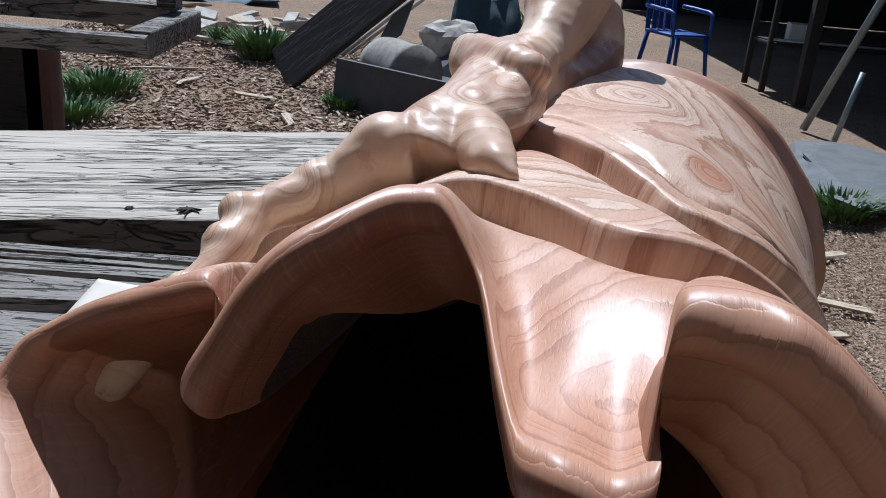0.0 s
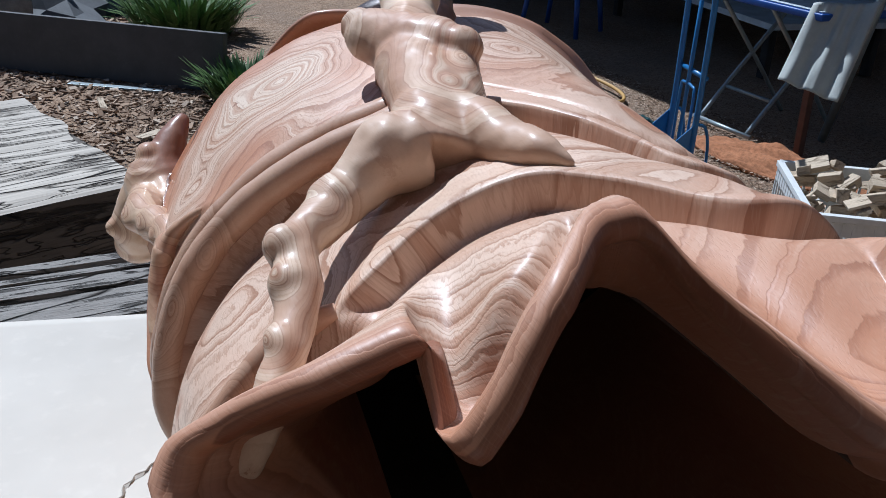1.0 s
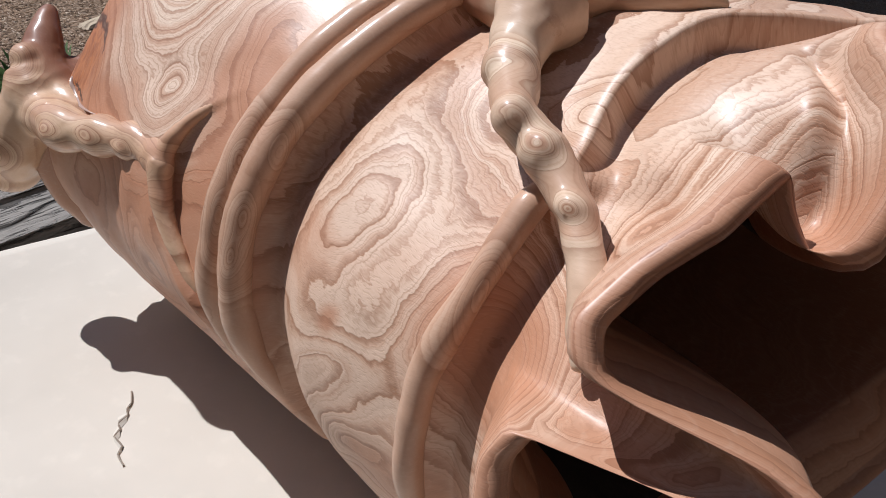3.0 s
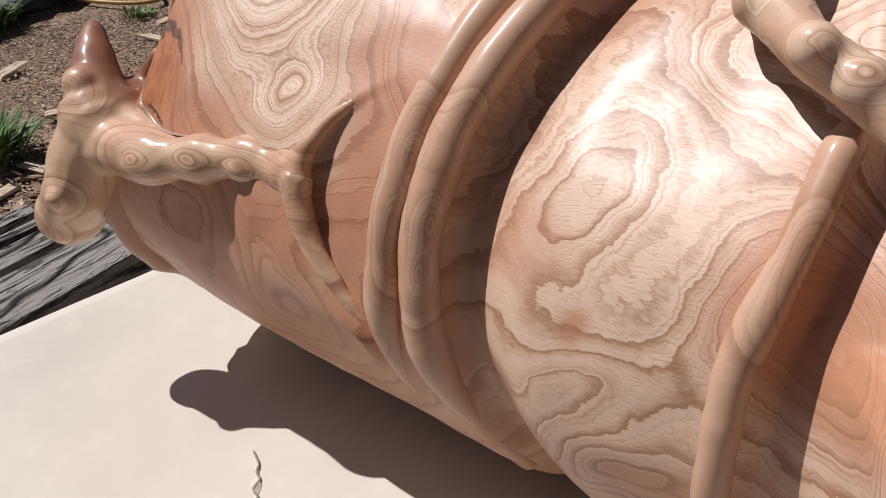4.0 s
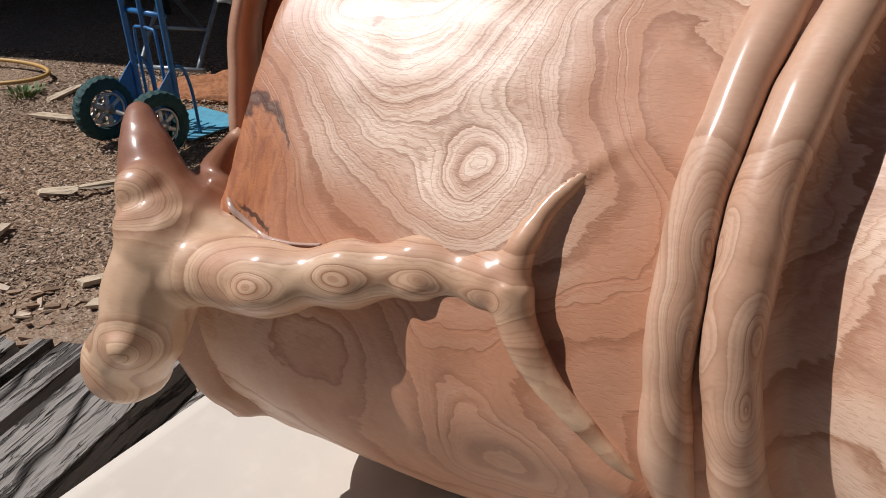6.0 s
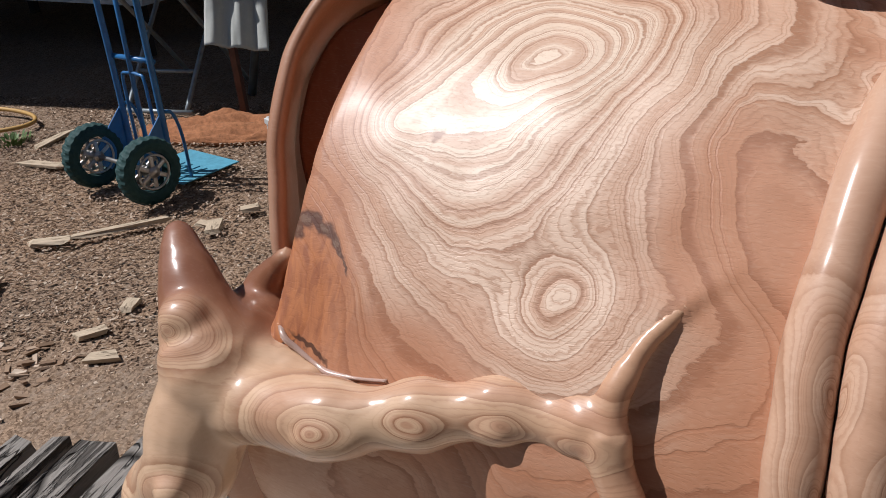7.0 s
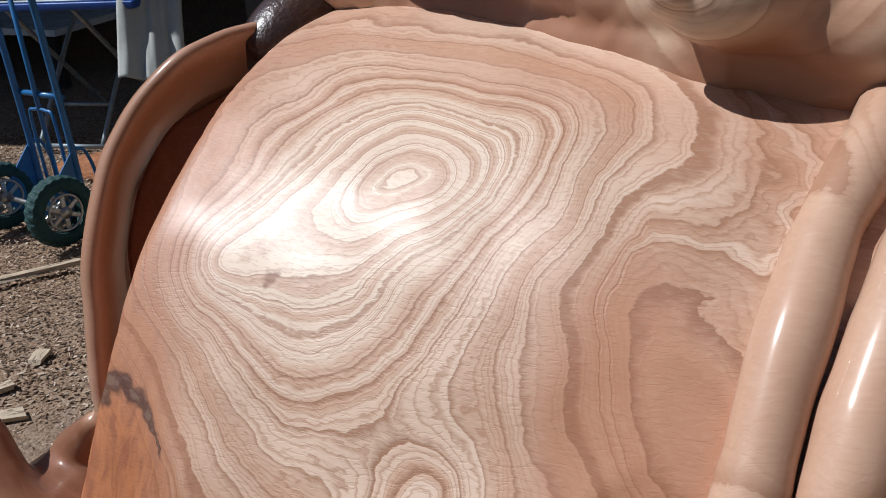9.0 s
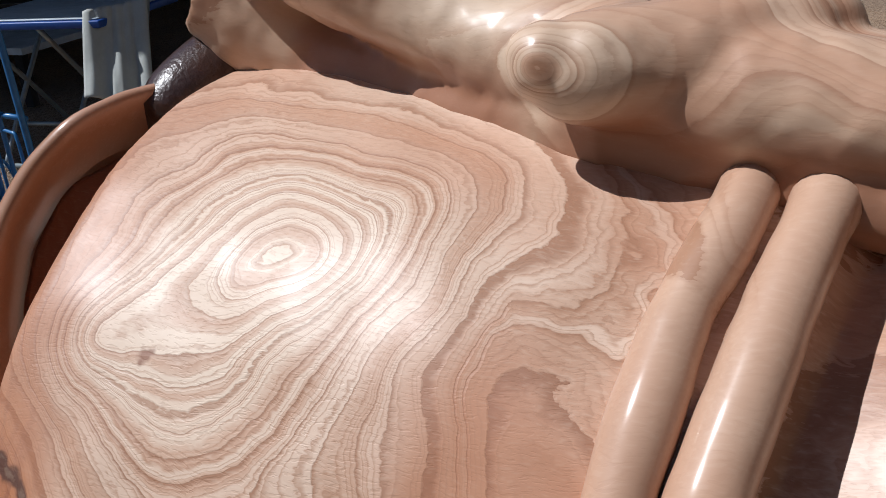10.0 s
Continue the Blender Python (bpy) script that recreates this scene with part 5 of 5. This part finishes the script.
# ---- plastic chairs ----
def chair():
    c = thing("plastic_chair", "blue moulded plastic garden chair with arms", "chair", group="plastic chairs")
    b = box((0.46, 0.44, 0.03), (0, 0, 0.42), 0.012)
    part("seat", b, CHAIR_BLUE, c)
    for k in range(5):
        part("back_slat", box((0.05, 0.02, 0.36), (-0.16 + 0.08 * k, 0.22, 0.62), 0.006, None, Matrix.Rotation(radians(-6), 4, "X")), CHAIR_BLUE, c)
    part("top_rail", box((0.46, 0.03, 0.08), (0, 0.30, 0.82), 0.012), CHAIR_BLUE, c)
    for s in (-1, 1):
        part("armrest", tube([(0.23 * s, 0.24, 0.66, 0.022), (0.25 * s, 0.0, 0.65, 0.022), (0.24 * s, -0.20, 0.62, 0.022), (0.23 * s, -0.22, 0.42, 0.018)], 5, 10), CHAIR_BLUE, c)
        for y in (-0.20, 0.20):
            part("leg", tube([(0.20 * s, y, 0.42, 0.024), (0.25 * s, y * 1.2, 0.0, 0.020)], 1, 8, straight=True), CHAIR_BLUE, c)
    return c


one = chair()
copy_thing(one, pose(2.45, 9.1, 0, 0, 0, 25))
one.matrix_basis = pose(4.05, 6.25, 0, 0, 0, 120)

# ---- poles, slab and racks by the shed ----
rock("grey_slab", (2.72, 5.30, 0.06), (0.42, 0.85, 0.09), "flat grey stone slab lying on blocks", SLATE, 6.1, 0.6)
solid("leaning_pole", tube([(2.97, 6.9, 0.0, 0.03), (3.55, 6.4, 2.3, 0.03)], 1, 10, straight=True), TUBE, "grey steel pole leaning against the shed", "pole", smooth=True)
solid("short_post", tube([(2.95, 6.3, 0.05, 0.022), (3.04, 6.3, 0.55, 0.022)], 1, 8, straight=True), TUBE, "short grey post standing on a slab", "post", smooth=True)
rack = thing("tool_rack", "dark shelf rack with pale rails in the shed", "rack", (4.3, 8.6, 0))
for z in (0.45, 0.95, 1.45):
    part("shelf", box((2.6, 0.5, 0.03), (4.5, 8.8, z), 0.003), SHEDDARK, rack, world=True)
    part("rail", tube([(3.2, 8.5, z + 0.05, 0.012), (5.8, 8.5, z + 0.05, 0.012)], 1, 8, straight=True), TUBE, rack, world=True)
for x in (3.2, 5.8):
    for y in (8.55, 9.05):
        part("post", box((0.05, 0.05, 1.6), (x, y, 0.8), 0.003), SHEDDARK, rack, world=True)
for k in range(16):
    z = rng.choice((0.465, 0.965))
    s = (rng.uniform(0.08, 0.25), rng.uniform(0.1, 0.3), rng.uniform(0.06, 0.22))
    solid("storage_box", box(s, (0, 0, s[2] / 2), 0.006), rng.choice((TARP, GREYBOARD, REDWOOD, CRATE, SLATE)), "small dusty box on a dark shelf", "box", (rng.uniform(3.3, 5.7), 8.8, z), (0, 0, rng.uniform(-20, 20)), "boxes on the rack")

# ---- hose and sawdust ----
pts = [(2.95 + 0.16 * math.cos(q) + 0.02 * q, 4.55 + 0.40 * math.sin(q), 0.02 + 0.004 * q, 0.011) for q in np.linspace(0, 7.5, 24)]
solid("garden_hose", tube(pts, 4, 8), HOSE, "loose coil of yellow garden hose on the ground", "hose", smooth=True)
b = bmesh.new()
bmesh.ops.create_icosphere(b, subdivisions=5, radius=1.0)
for v in b.verts:
    v.co = Vector((v.co.x * 0.20, v.co.y * 0.50, max(-0.02, v.co.z * 0.05 * (1 + 0.9 * noise.noise(v.co * 3)) + 0.014 * noise.noise(v.co * 9) + 0.010 * noise.noise(v.co * 24))))
solid("sawdust_pile", b, SAWDUST, "low pile of orange sawdust at the shed's edge", "sawdust", (3.20, 3.05, 0), (0, 0, 10), kind="stuff", smooth=True)


# ---- weeds ----
def weed(x, y, r, tall, n, seed):
    q = random.Random(seed)
    b = bmesh.new()
    for k in range(n):
        a, d = q.uniform(0, 6.28), r * math.sqrt(q.random())
        base = Vector((d * math.cos(a) * 0.7, d * math.sin(a) * 0.7, 0))
        lean = Vector((math.cos(a), math.sin(a), 0)) * q.uniform(0.2, 0.9) * tall
        top = base + lean + Vector((0, 0, tall * q.uniform(0.4, 1.0)))
        wdt = q.uniform(0.006, 0.016) * (tall / 0.2) ** 0.5
        side = Vector((-math.sin(a), math.cos(a), 0)) * wdt
        mid = (base + top) * 0.5 + Vector((0, 0, tall * 0.15))
        v = [b.verts.new(p) for p in (base - side * 0.3, base + side * 0.3, mid + side, top, mid - side)]
        b.faces.new((v[0], v[1], v[2], v[4]))
        b.faces.new((v[4], v[2], v[3]))
    return solid("weed", b, LEAF, "tuft of green weeds growing in the mulch", "weed", (x, y, 0), group="weeds", kind="stuff", smooth=True)


for k, (x, y, r, tall, n) in enumerate(((1.05, 4.87, 0.26, 0.24, 420), (1.12, 6.8, 0.5, 0.34, 600), (1.3, 9.3, 0.6, 0.5, 600), (-0.6, 6.3, 0.16, 0.12, 160), (-2.25, 6.2, 0.35, 0.16, 420), (-2.15, 5.4, 0.3, 0.14, 300),
                                        (-1.47, 8.1, 0.30, 0.28, 420), (-1.95, 8.7, 0.15, 0.2, 160), (-1.05, 8.3, 0.16, 0.25, 160), (2.24, 4.55, 0.20, 0.16, 260), (1.24, 3.21, 0.20, 0.16, 320), (1.0, 4.3, 0.4, 0.06, 300), (2.85, 4.1, 0.12, 0.05, 80))):
    weed(x, y, r, tall, n, k + 3)


# ---- chips on the ground ----
def chip_mesh(q, lx, ly, lz):
    b = box((lx, ly, lz), (0, 0, 0), 0.0)
    for v in b.verts:
        v.co += Vector((q.uniform(-0.15, 0.15) * lx, q.uniform(-0.15, 0.15) * ly, q.uniform(-0.2, 0.2) * lz))
    return b


q = random.Random(11)
for x, y, l in ((-2.11, 7.22, 0.45), (-1.79, 6.83, 0.5), (-1.24, 6.44, 0.3), (0.44, 4.39, 0.12), (1.9, 3.05, 0.16), (2.05, 2.86, 0.30), (1.38, 2.45, 0.09), (1.27, 2.33, 0.09), (1.55, 2.44, 0.07), (2.14, 2.54, 0.08), (2.31, 2.45, 0.07),
                (2.13, 2.50, 0.10), (1.28, 2.97, 0.10), (1.56, 3.01, 0.12), (1.72, 3.3, 0.2), (1.1, 2.9, 0.15), (-0.9, 5.8, 0.25), (-2.6, 7.8, 0.3), (-0.4, 5.2, 0.2), (0.3, 5.0, 0.16), (2.6, 3.7, 0.25), (2.9, 3.9, 0.22), (1.9, 3.9, 0.18), (1.5, 4.4, 0.2)):
    solid("wood_splinter", chip_mesh(q, l, q.uniform(0.03, 0.06), 0.014), OFFCUT, "pale wood splinter lying on the mulch", "splinter", (x, y, 0.012), (0, q.uniform(-5, 5), q.uniform(0, 180)), "splinters")


def scatter(name, n, area, size, mat, label, seed):
    q = random.Random(seed)
    vs, fs = [], []
    for k in range(n):
        x, y = q.uniform(area[0], area[1]), q.uniform(area[2], area[3])
        l, w, t = q.uniform(*size), q.uniform(0.25, 0.6), q.uniform(0.08, 0.2)
        m = pose(x, y, l * 0.12, q.uniform(-25, 25), q.uniform(-25, 25), q.uniform(0, 360))
        i = len(vs)
        for cx, cy, cz in ((-1, -1, -1), (1, -1, -1), (1, 1, -1), (-1, 1, -1), (-1, -1, 1), (1, -1, 1), (1, 1, 1), (-1, 1, 1)):
            vs.append(m @ Vector((cx * l / 2 * q.uniform(0.7, 1), cy * l * w / 2 * q.uniform(0.6, 1), cz * l * t / 2)))
        fs += [(i, i + 3, i + 2, i + 1), (i + 4, i + 5, i + 6, i + 7), (i, i + 1, i + 5, i + 4), (i + 1, i + 2, i + 6, i + 5), (i + 2, i + 3, i + 7, i + 6), (i + 3, i, i + 4, i + 7)]
    me = bpy.data.meshes.new(name)
    me.from_pydata(vs, [], fs)
    me.materials.append(mat)
    return tagged(new(name, me), label, "wood chips", kind="stuff")


scatter("mulch_chips", 30000, (-3.6, 1.3, 2.4, 9.8), (0.012, 0.060), CHIP, "loose bark and wood chips over the ground", 5)
scatter("gravel_chips", 76000, (0.4, 3.6, 1.7, 5.6), (0.004, 0.019), CHIP, "fine gravel and chips over the ground", 6)

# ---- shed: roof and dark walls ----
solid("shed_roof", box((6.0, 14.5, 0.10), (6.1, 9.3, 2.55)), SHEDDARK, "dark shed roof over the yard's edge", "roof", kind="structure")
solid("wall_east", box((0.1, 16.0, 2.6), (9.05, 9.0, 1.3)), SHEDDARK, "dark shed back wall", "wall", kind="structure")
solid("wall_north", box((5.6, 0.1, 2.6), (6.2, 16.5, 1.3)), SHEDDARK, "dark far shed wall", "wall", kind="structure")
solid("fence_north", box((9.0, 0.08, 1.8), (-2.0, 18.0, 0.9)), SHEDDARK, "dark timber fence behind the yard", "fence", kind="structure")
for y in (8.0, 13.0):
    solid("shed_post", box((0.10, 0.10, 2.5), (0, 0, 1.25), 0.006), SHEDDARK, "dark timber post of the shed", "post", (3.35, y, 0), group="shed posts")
# unseen walls, added to cut the sky's fill on the log's shaded sides
solid("west_sky_block", box((0.15, 5.6, 4.0), (-3.60, 0.9, 2.0)), SKY_BLOCK, "unseen brown wall added to block sky light from the west", "wall", kind="structure")
solid("south_sky_block", box((16.0, 0.15, 4.0), (1.0, -1.9, 2.0)), SKY_BLOCK, "unseen brown wall added to block sky light from the south", "wall", kind="structure")
